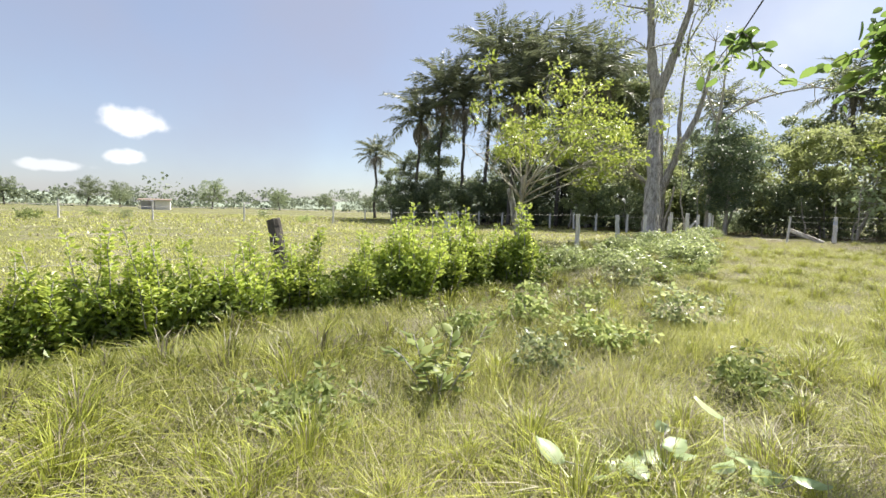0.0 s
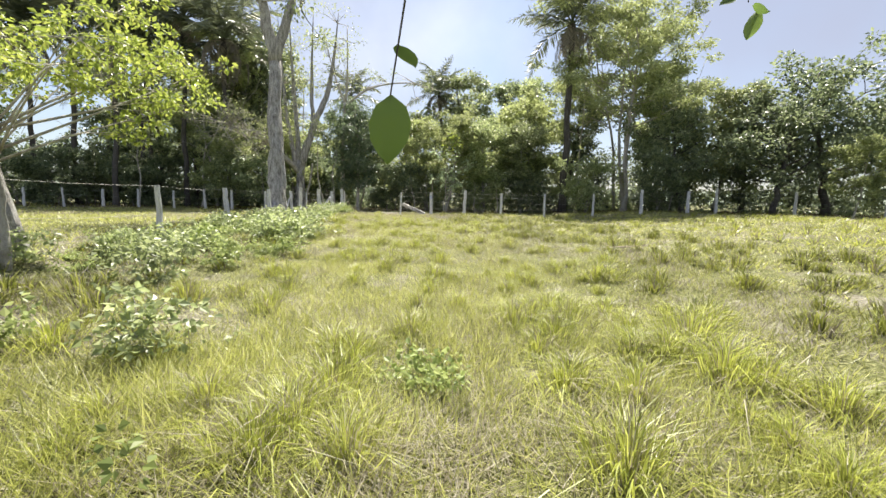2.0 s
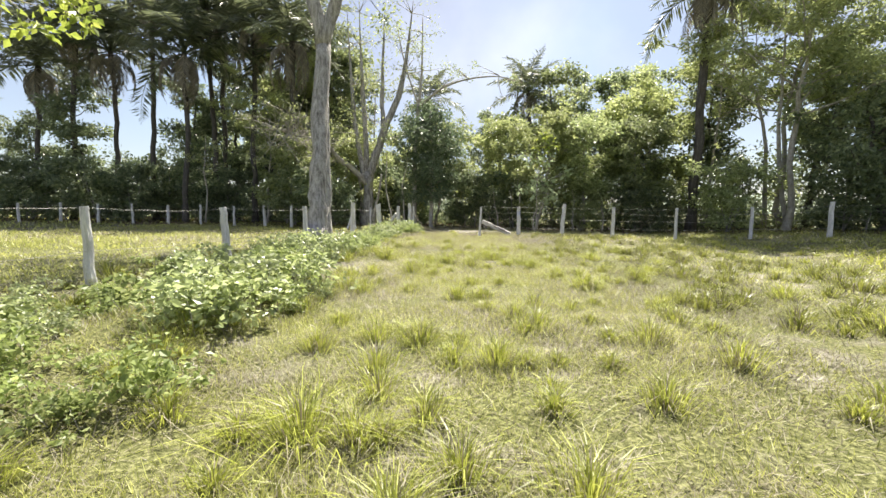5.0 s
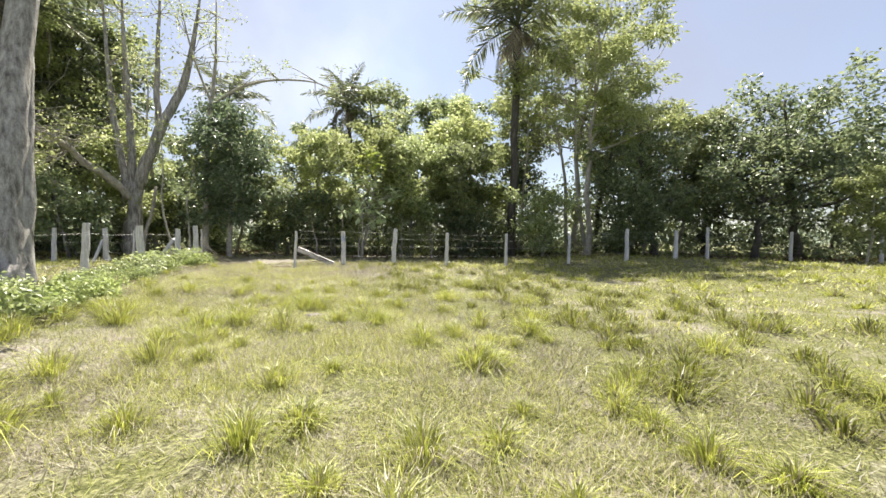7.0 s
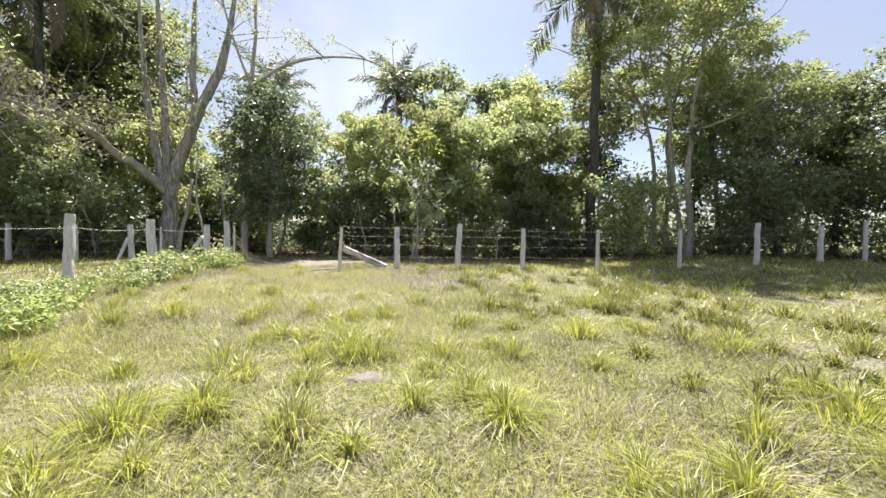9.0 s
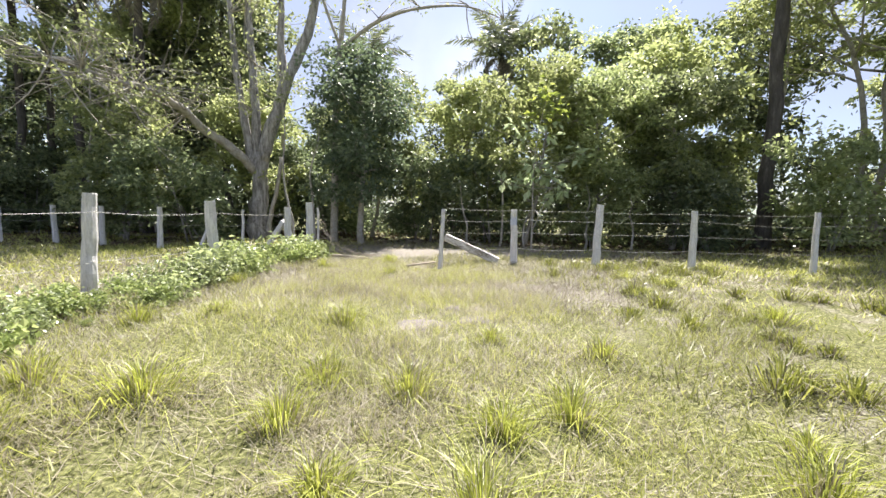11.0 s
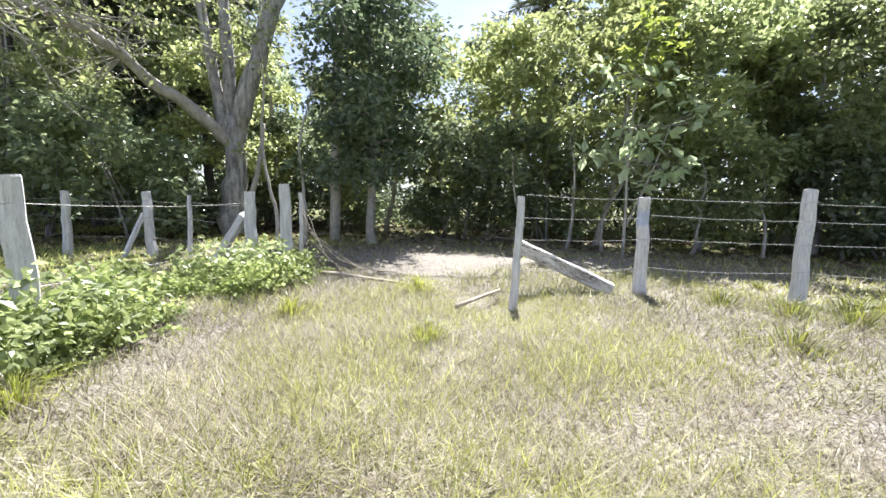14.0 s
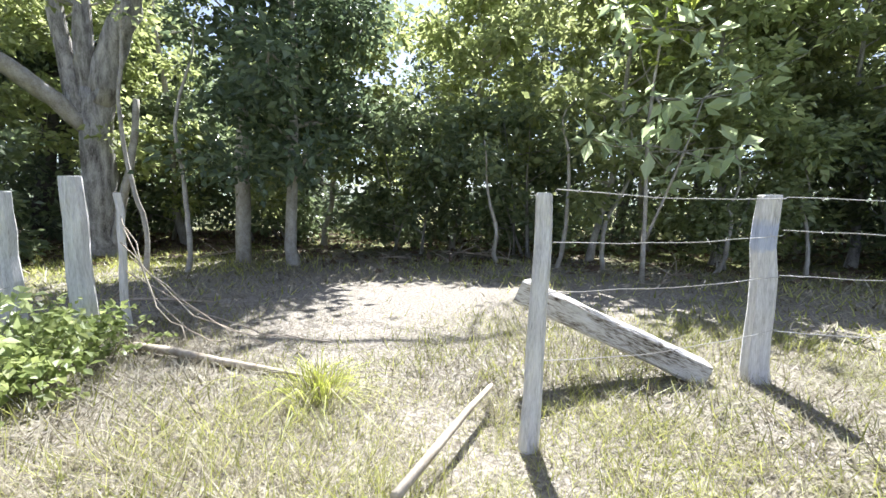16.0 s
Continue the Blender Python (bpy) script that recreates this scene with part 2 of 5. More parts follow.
def ground_material():
    m, nt, n, l, b = material("pasture_soil")
    geo = n.new("ShaderNodeNewGeometry")

    def noise_of(scale, detail=6):
        t = n.new("ShaderNodeTexNoise")
        t.inputs["Scale"].default_value, t.inputs["Detail"].default_value = scale, detail
        l.new(geo.outputs["Position"], t.inputs["Vector"])
        return t.outputs[0]

    fine, mid, wide = noise_of(30, 8), noise_of(2.2), noise_of(0.25)
    soil = ramp(n, [(0.3, (0.13, 0.11, 0.088)), (0.5, (0.24, 0.218, 0.182)), (0.72, (0.38, 0.355, 0.32))])
    turf = ramp(n, [(0.3, (0.05, 0.055, 0.02)), (0.5, (0.125, 0.13, 0.052)), (0.72, (0.28, 0.28, 0.13))])
    l.new(fine, soil.inputs[0])
    l.new(fine, turf.inputs[0])
    s = n.new("ShaderNodeMath")
    s.operation = "ADD"
    l.new(mid, s.inputs[0])
    l.new(wide, s.inputs[1])
    f = ramp(n, [(0.0, (0, 0, 0)), (1.0, (1, 1, 1))])
    f.color_ramp.elements[0].position, f.color_ramp.elements[1].position = 0.34, 0.5
    half = n.new("ShaderNodeMath")
    half.operation = "MULTIPLY"
    half.inputs[1].default_value = 0.5
    l.new(s.outputs[0], half.inputs[0])
    # worn, bare ground at the gap in the fence and a cattle track behind it
    gate = n.new("ShaderNodeVectorMath")
    gate.operation = "DISTANCE"
    gate.inputs[1].default_value = (19.2, 25.6, 0)
    l.new(geo.outputs["Position"], gate.inputs[0])
    gr = n.new("ShaderNodeMapRange")
    gr.inputs[1].default_value, gr.inputs[2].default_value, gr.inputs[3].default_value, gr.inputs[4].default_value = 9.0, 1.5, 0.0, 0.3
    l.new(gate.outputs["Value"], gr.inputs[0])
    sub = n.new("ShaderNodeMath")
    sub.operation = "SUBTRACT"
    l.new(half.outputs[0], sub.inputs[0])
    l.new(gr.outputs[0], sub.inputs[1])
    l.new(sub.outputs[0], f.inputs[0])
    mx = n.new("ShaderNodeMix")
    mx.data_type = "RGBA"
    l.new(f.outputs[0], mx.inputs[0])
    l.new(soil.outputs[0], mx.inputs[6])
    l.new(turf.outputs[0], mx.inputs[7])
    l.new(mx.outputs[2], b.inputs["Base Color"])
    bp = n.new("ShaderNodeBump")
    bp.inputs["Strength"].default_value, bp.inputs["Distance"].default_value = 0.8, 0.05
    l.new(fine, bp.inputs["Height"])
    l.new(bp.outputs[0], b.inputs["Normal"])
    b.inputs["Roughness"].default_value = 0.95
    b.inputs["Specular IOR Level"].default_value = 0.1
    return m


SOIL = ground_material()


# ---- geometry helpers ----
class Geo:
    """Gathers arrays of vertices and faces into one mesh."""

    def __init__(self):
        self.v, self.f, self.m, self.n = [], [], [], 0

    def add(self, v, f, slot=0):
        if len(v):
            self.v.append(np.asarray(v, float))
            self.f.append(np.asarray(f, np.int64) + self.n)
            self.m.append(np.full(len(f), slot, np.int32))
            self.n += len(v)
        return self

    def mesh(self, name, mats, smooth=False):
        me = bpy.data.meshes.new(name)
        v = np.concatenate(self.v)
        sizes = np.concatenate([np.full(len(f), f.shape[1], np.int32) for f in self.f])
        loops = np.concatenate([f.ravel() for f in self.f]).astype(np.int32)
        me.vertices.add(len(v))
        me.vertices.foreach_set("co", v.astype(np.float32).ravel())
        me.loops.add(len(loops))
        me.loops.foreach_set("vertex_index", loops)
        me.polygons.add(len(sizes))
        me.polygons.foreach_set("loop_start", np.concatenate([[0], np.cumsum(sizes)[:-1]]).astype(np.int32))
        me.polygons.foreach_set("loop_total", sizes)
        for mt in mats:
            me.materials.append(mt)
        me.polygons.foreach_set("material_index", np.concatenate(self.m))
        me.polygons.foreach_set("use_smooth", np.full(len(sizes), smooth))
        me.update(calc_edges=True)
        return me


def part(name, me, parent=None, label="", m=None):
    """One mesh object, under a thing or a part."""
    ob = new(name, me)
    if parent:
        ob.parent = parent
    if m:
        ob.matrix_basis = m
    return tagged(ob, label)


def thing(name, x, y, label, category, group="", z=None, turn=0.0, scale=1.0):
    ob = new(name)
    ob.empty_display_size = 0.2
    ob.matrix_basis = Matrix.Translation((x, y, ground_z(x, y) if z is None else z)) @ Matrix.Rotation(turn, 4, "Z") @ Matrix.Scale(scale, 4)
    return tagged(ob, label, category, group)


def unit(a):
    return a / np.maximum(np.linalg.norm(a, axis=-1, keepdims=True), 1e-9)


def tube(geo, pts, radii, sides=8, rng=None, wobble=0.0, slot=0):
    """A tapering round stem along points, closed at its ends."""
    pts, radii = np.asarray(pts, float), np.asarray(radii, float)
    k = len(pts)
    t = unit(np.gradient(pts, axis=0))
    ref = np.where(np.abs(t[:, 2:3]) > 0.9, np.array([[1.0, 0, 0]]), np.array([[0, 0, 1.0]]))
    if np.abs(t[:, 2]).max() > 0.9 and np.abs(t[:, 2]).min() < 0.9:
        ref = np.tile(np.array([[0.83, 0.55, 0.05]]), (k, 1))
    a = unit(np.cross(t, ref))
    b = np.cross(t, a)
    ang = np.linspace(0, 2 * np.pi, sides, endpoint=False)
    r = radii[:, None] * (1 + (rng.normal(0, wobble, (k, sides)) if rng is not None and wobble else 0))
    ring = pts[:, None] + (np.cos(ang)[None, :, None] * a[:, None] + np.sin(ang)[None, :, None] * b[:, None]) * r[..., None]
    v = ring.reshape(-1, 3)
    i, j = np.meshgrid(np.arange(k - 1), np.arange(sides), indexing="ij")
    jn = (j + 1) % sides
    f = np.stack([i * sides + j, i * sides + jn, (i + 1) * sides + jn, (i + 1) * sides + j], -1).reshape(-1, 4)
    geo.add(v, f, slot)
    n0 = geo.n - len(v)
    caps = np.concatenate([v[:sides].mean(0, keepdims=True), v[-sides:].mean(0, keepdims=True)])
    s = np.arange(sides)
    sn = (s + 1) % sides
    base = len(v)
    lo = np.stack([sn, s, np.full(sides, base)], -1)
    hi = np.stack([(k - 1) * sides + s, (k - 1) * sides + sn, np.full(sides, base + 1)], -1)
    geo.v.append(caps)
    geo.f.append(np.concatenate([lo, hi]) + n0)
    geo.m.append(np.full(2 * sides, slot, np.int32))
    geo.n += 2


def leaves(geo, p, d, size, rng, width=0.5, fold=0.12, slot=0):
    """Folded leaves at p that point along d."""
    n = len(p)
    d = unit(d)
    side = unit(np.cross(d, rng.normal(size=(n, 3)) * 0.8 + [0, 0, 1.0]))
    nrm = np.cross(side, d)
    s = np.broadcast_to(np.asarray(size, float), (n,))[:, None]
    m = p + d * s * 0.45 + nrm * s * fold
    v = np.stack([p, m + side * s * width * 0.5, m - side * s * width * 0.5, p + d * s], 1).reshape(-1, 3)
    o = np.arange(n)[:, None] * 4
    f = np.concatenate([o + np.array([[0, 1, 3]]), o + np.array([[0, 3, 2]])])
    geo.add(v, f, slot)


def big_leaf(geo, p, d, size, rng, side=None):
    """An oval leaf with a bent midrib."""
    d = unit(np.asarray(d, float))
    side = unit(np.cross(d, rng.normal(size=3)) if side is None else np.asarray(side, float))
    nrm = np.cross(side, d)
    ts = np.array([0.0, 0.15, 0.4, 0.65, 0.85, 1.0])
    ws = np.array([0.02, 0.24, 0.34, 0.3, 0.17, 0.01]) * size * 0.95
    mid = p + d * (ts * size)[:, None] + nrm * (-0.12 * size * ts ** 2)[:, None]
    edge = nrm * (0.08 * size)
    v = np.stack([mid + side * ws[:, None] + edge, mid, mid - side * ws[:, None] + edge], 1).reshape(-1, 3)
    f = []
    for i in range(5):
        for j in range(2):
            f.append((i * 3 + j, i * 3 + j + 1, i * 3 + 3 + j + 1, i * 3 + 3 + j))
    geo.add(v, np.array(f))


def blades(geo, p, yaw, h, w, lean, rng, slot=0, simple=False):
    """Grass blades that bend over."""
    n = len(p)
    d = np.stack([np.cos(yaw), np.sin(yaw), np.zeros(n)], -1)
    sy = yaw + np.pi / 2 + rng.normal(0, 0.6, n)
    side = np.stack([np.cos(sy), np.sin(sy), np.zeros(n)], -1) * (w * 0.5)[:, None]
    up = np.array([[0, 0, 1.0]])
    h, lean = h[:, None], lean[:, None]
    tip = p + up * h * np.clip(1 - 0.45 * lean, 0.08, 1) + d * h * lean
    o3 = np.arange(n)[:, None]
    if simple:
        geo.add(np.stack([p - side, p + side, tip], 1).reshape(-1, 3), o3 * 3 + np.array([[0, 1, 2]]), slot)
        return
    mid = p + up * h * 0.6 * np.clip(1 - 0.15 * lean, 0.3, 1) + d * h * lean * 0.3
    v = np.stack([p - side, p + side, mid - side * 0.85, mid + side * 0.85, tip], 1).reshape(-1, 3)
    o = o3 * 5
    geo.add(v, np.concatenate([o + np.array([[0, 1, 3]]), o + np.array([[0, 3, 2]]), o + np.array([[2, 3, 4]])]), slot)


def smooth01(a):
    a = np.clip(a, 0, 1)
    return a * a * (3 - 2 * a)


def ground_np(x, y):
    """The lie of the land: a hollow by the start, a ditch along the old fence, a rise to the east."""
    z = -0.22 * np.exp(-((x - 3.6) ** 2 + (y - 4.2) ** 2) / 30.0)
    z = z + 0.4 * smooth01((x - y - 7) / 14.0)
    # along and across the old fence line
    u = (x * 0.70 + (y - 9.4) * 0.714)
    c = (x * -0.714 + (y - 9.4) * 0.70)
    z = z - 0.42 * np.exp(-((c + 0.8) / 0.9) ** 2) * smooth01((u + 14) / 6) * smooth01((12 - u) / 6)
    z = z + 0.15 * np.exp(-((c + 2.4) / 0.9) ** 2) * smooth01((u - 2) / 5) * smooth01((21 - u) / 5)
    z = z - 0.2 * np.exp(-((x - 18.6) ** 2 + (y - 23.4) ** 2) / 0.5)
    z = z + 0.03 * np.sin(x * 0.9 + 1.3 * np.sin(y * 0.5)) * np.sin(y * 0.8 + 0.7) + 0.015 * np.sin(x * 2.3 + y * 1.7)
    return z


def ground_z(x, y):
    return float(ground_np(np.array(float(x)), np.array(float(y))))


# ---- ground: one sheet to the horizon ----
def build_ground():
    a = np.linspace(-1, 1, 271)
    g = np.sinh(a * 6.2) / np.sinh(6.2) * 2500
    x, y = np.meshgrid(g + 10, g + 12, indexing="ij")
    v = np.stack([x, y, ground_np(x, y)], -1).reshape(-1, 3)
    k = len(a)
    i, j = np.meshgrid(np.arange(k - 1), np.arange(k - 1), indexing="ij")
    f = np.stack([i * k + j, (i + 1) * k + j, (i + 1) * k + j + 1, i * k + j + 1], -1).reshape(-1, 4)
    ob = new("ground", Geo().add(v, f).mesh("ground", [SOIL], True))
    tagged(ob, "dry pasture ground with bare dusty patches", "ground", kind="structure")


build_ground()

# ---- fences ----
# the 2.1 m entry stands for a leaning tree trunk, drawn as a post
FENCE_OLD = [(-5.9, 4.3, 1.1, 0.09, 0.1), (-2.65, 7.25, 1.18, 0.13, -0.2), (0.15, 10.2, 1.35, 0.08, 0.0), (2.36, 12.4, 2.1, 0.1, -0.2), (4.9, 15.3, 1.32, 0.085, -0.04),
             (7.12, 17.23, 1.25, 0.085, -0.05), (9.65, 20.35, 1.35, 0.085, 0.0), (12.0, 22.5, 1.5, 0.1, 0.03), (13.85, 24.1, 1.5, 0.1, -0.05), (16.29, 27.24, 1.4, 0.1, -0.02)]
FENCE_EAST = [(18.78, 23.18, 1.58, 0.062, 0.06), (20.72, 22.48, 1.46, 0.09, -0.02), (22.2, 20.98, 1.62, 0.095, 0.1), (23.9, 19.35, 1.5, 0.08, 0.02), (25.72, 17.33, 1.5, 0.075, 0.0),
              (27.7, 15.1, 1.4, 0.07, 0.03), (29.75, 13.0, 1.55, 0.09, 0.0), (32.4, 11.2, 1.45, 0.09, 0.02), (33.4, 9.9, 1.65, 0.08, -0.03), (36.0, 6.4, 1.5, 0.08, 0.0),
              (38.6, 2.6, 1.5, 0.08, 0.04), (41.0, -1.2, 1.5, 0.08, 0.0), (43.6, -5.0, 1.5, 0.08, 0.0)]
FENCE_WOOD = [(16.29, 27.24, 0, 0, 0), (15.5, 29.4, 1.35, 0.045, 0.03), (14.88, 30.3, 1.4, 0.1, -0.05), (13.4, 31.1, 1.35, 0.09, 0.02), (11.9, 33.2, 1.35, 0.085, 0.0), (10.6, 34.6, 1.35, 0.08, -0.04),
              (9.0, 36.1, 1.3, 0.075, 0.0), (7.2, 37.9, 1.35, 0.08, 0.03), (5.4, 39.4, 1.3, 0.08, 0.0), (3.4, 41.0, 1.35, 0.08, -0.03), (1.4, 42.5, 1.3, 0.08, 0.0),
              (-0.8, 44.0, 1.35, 0.08, 0.02), (-3.2, 45.4, 1.3, 0.08, 0.0), (-5.8, 46.8, 1.35, 0.08, 0.0), (-9.0, 48.4, 1.3, 0.08, 0.0)]


def post_mesh(h, r, lean, seed, mat):
    rng = np.random.default_rng(seed)
    g = Geo()
    zs = np.array([-0.25, 0.0, 0.12, 0.35, 0.6, 0.85, 1.1, 1.3, 1.48]) / 1.5 * h
    pts = np.stack([lean * zs + rng.normal(0, 0.008, 9), 0.25 * abs(lean) * zs + rng.normal(0, 0.008, 9), zs], -1)
    rad = r * np.array([1.12, 1.1, 1.06, 1.0, 0.97, 0.95, 0.92, 0.9, 0.86])
    pts = np.vstack([pts, pts[-1] + [lean * 0.02, 0, 0.012]])
    rad = np.append(rad, r * 0.8)
    tube(g, pts, rad, 9, rng, 0.0)
    # flat split sides and a lengthwise ridge
    ang = rng.uniform(0, 6.28)
    for a in g.v:
        if len(a) > 2:
            ring = a.reshape(10, 9, 3)
            ring[:] = pts[:, None] + (ring - pts[:, None]) * (1 + 0.1 * np.cos(2 * np.linspace(0, 6.28, 9, endpoint=False) + ang)[None, :, None] + rng.normal(0, 0.02, (10, 9, 1)) + rng.normal(0, 0.05, (1, 9, 1)))
    return g.mesh("post", [mat], False)


def strand(geo, a, b, sag, rng, r=0.003):
    n = 9
    t = np.linspace(0, 1, n)[:, None]
    p = np.asarray(a) * (1 - t) + np.asarray(b) * t
    p[:, 2] -= sag * 4 * (t * (1 - t))[:, 0]
    p += rng.normal(0, 0.006, p.shape) * (t * (1 - t) * 4)
    tube(geo, p, np.full(n, r), 4)
    length = float(np.linalg.norm(np.asarray(b) - np.asarray(a)))
    for s in np.arange(0.12, length, 0.16):
        q = np.asarray(a) + (np.asarray(b) - np.asarray(a)) * s / length
        q[2] -= sag * 4 * (s / length) * (1 - s / length)
        k = rng.normal(size=3) * 0.016
        tube(geo, [q - k, q + k], [0.0022, 0.0012], 3)


def build_fence(posts, label, levels, seed, blue=-1, bark={}):
    x0, y0 = posts[0][0], posts[0][1]
    base = thing("wire_fence", x0, y0, label, "fence", "pasture fences", z=0)
    rng = np.random.default_rng(seed)
    for i, (x, y, h, r, lean) in enumerate(posts):
        if h:
            ob = part("post", post_mesh(h, r, lean, seed + i, WOOD_BLUE if i == blue else bark.get(i, WOOD_GREY)), base)
            ob.matrix_basis = Matrix.Translation((x - x0, y - y0, ground_z(x, y)))
            if i == blue:
                ob["label"] = "grey wooden post with faded blue paint"
    for lv in levels:
        g = Geo()
        for (xa, ya, ha, ra, la), (xb, yb, hb, rb, lb) in zip(posts, posts[1:]):
            za, zb = max(ground_z(xa, ya), 0.03) + lv + rng.normal(0, 0.02), max(ground_z(xb, yb), 0.03) + lv + rng.normal(0, 0.02)
            strand(g, (xa - x0 + la * lv, ya - y0 - (ra + 0.004), za), (xb - x0 + lb * lv, yb - y0 - (rb + 0.004), zb), rng.uniform(0.01, 0.05), rng)
        part("barbed_wire", g.mesh("wire", [WIRE]), base)
    return base


build_fence(FENCE_OLD, "leaning grey wooden posts and one leaning tree trunk with slack barbed wire beside a ditch", (0.5, 1.2), 10, bark={1: BARK_DARK, 3: BARK_GREY})
build_fence(FENCE_EAST, "weathered grey fence posts with four strands of barbed wire", (0.42, 0.8, 1.12, 1.38), 40, blue=1)
build_fence(FENCE_WOOD, "weathered fence posts and barbed wire along the wood's edge", (0.4, 0.8, 1.15), 70)


def lone_post(name, x, y, h, r, lean, seed, label, m=None):
    ob = new(name, post_mesh(h, r, lean, seed, WOOD_GREY))
    ob.matrix_basis = m or Matrix.Translation((x, y, ground_z(x, y)))
    return tagged(ob, label, "post")


lone_post("gate_post", 16.8, 26.85, 1.55, 0.092, -0.03, 101, "thick grey gate post beside the gap in the fence")
lone_post("thin_post", 17.12, 27.1, 1.42, 0.035, 0.0, 102, "thin grey stake beside the gate post")


def beam(name, a, b, w, h, label, category, seed, mat=WOOD_GREY):
    """A rough-hewn squared timber from a to b."""
    rng = np.random.default_rng(seed)
    a, b = Vector(a), Vector(b)
    n = 9
    g = Geo()
    length = (b - a).length
    zs = np.linspace(0, length, n)
    prof = np.array([(-1, -0.8), (-0.8, -1), (0.8, -1), (1, -0.8), (1, 0.8), (0.8, 1), (-0.8, 1), (-1, 0.8)])
    v = np.array([[(p[0] * w / 2 * (1 + rng.normal(0, 0.05)), p[1] * h / 2 * (1 + rng.normal(0, 0.05)), z) for p in prof] for z in zs])
    v[0, :, :2] *= 0.93
    v[-1, :, 2] += prof[:, 0] * w * 0.2
    vv = v.reshape(-1, 3)
    i, j = np.meshgrid(np.arange(n - 1), np.arange(8), indexing="ij")
    jn = (j + 1) % 8
    g.add(vv, np.stack([i * 8 + j, i * 8 + jn, (i + 1) * 8 + jn, (i + 1) * 8 + j], -1).reshape(-1, 4))
    g.f.append(np.array([[7, 6, 5, 4, 3, 2, 1, 0], list(range((n - 1) * 8, n * 8))]))
    g.m.append(np.zeros(2, np.int32))
    ob = new(name, g.mesh(name, [mat]))
    ob.matrix_basis = Matrix.Translation(a) @ (b - a).to_track_quat("Z", "Y").to_matrix().to_4x4()
    return tagged(ob, label, category)


beam("fallen_post", (20.4, 22.75, 0.05), (19.45, 23.8, 0.66), 0.2, 0.2, "cracked grey timber leaning between two fence posts", "timber", 5, WOOD_SPLIT)
beam("brace_post", (15.68, 27.9, -0.05), (16.2, 27.36, 1.0), 0.15, 0.13, "grey timber brace propped against the corner post", "timber", 6)
beam("prop_post", (14.35, 30.1, -0.05), (14.75, 30.35, 0.9), 0.09, 0.08, "thin grey timber prop against a fence post", "timber", 7)


def pole(name, pts, radii, mat, label, category, seed):
    g = Geo()
    tube(g, pts, radii, 7, np.random.default_rng(seed), 0.08)
    return tagged(new(name, g.mesh(name, [mat], True)), label, category)


pole("fallen_pole", [(19.0, 23.7, 0.02), (18.6, 23.53, 0.03), (18.2, 23.34, 0.04), (17.75, 23.13, 0.05)], [0.02, 0.022, 0.025, 0.027], STICK, "straight bare pole lying in dry grass", "stick", 3)
pole("fallen_branch", [(17.1, 26.2, 0.06), (17.35, 25.8, 0.06), (17.6, 25.35, 0.05), (17.85, 24.95, 0.04), (18.05, 24.6, 0.03)], [0.04, 0.038, 0.032, 0.024, 0.012], STICK, "bare pale branch lying across the gap", "branch", 4)
for k in range(5):
    rg = np.random.default_rng(60 + k)
    e = np.array([17.5 + 0.25 * k, 26.1 - 0.2 * k, 0.05])
    s0 = np.array([17.13, 27.1, 1.25 - 0.16 * k])
    tt = np.linspace(0, 1, 10)[:, None]
    pts = s0 * (1 - tt) + e * tt + np.array([[0.12, 0.1, 0.0]]) * np.sin(tt * 3.1) * rg.uniform(-1, 1) + rg.normal(0, 0.02, (10, 3))
    pts[:, 2] -= 0.35 * np.sin(tt[:, 0] * 3.14) * rg.uniform(0.2, 1)
    pts[:, 2] = np.maximum(pts[:, 2], 0.03)
    pole("loose_wire", pts, np.full(10, 0.006), STICK, "slack loose wire hanging from a stake to the ground", "wire", k)

# ---- trees ----
def wander(rng, a, b, n, amount):
    t = np.linspace(0, 1, n)[:, None]
    p = np.asarray(a, float) * (1 - t) + np.asarray(b, float) * t
    w = np.cumsum(rng.normal(0, amount, (n, 3)), 0)
    w -= w[0] + (w[-1] - w[0]) * t
    return p + w


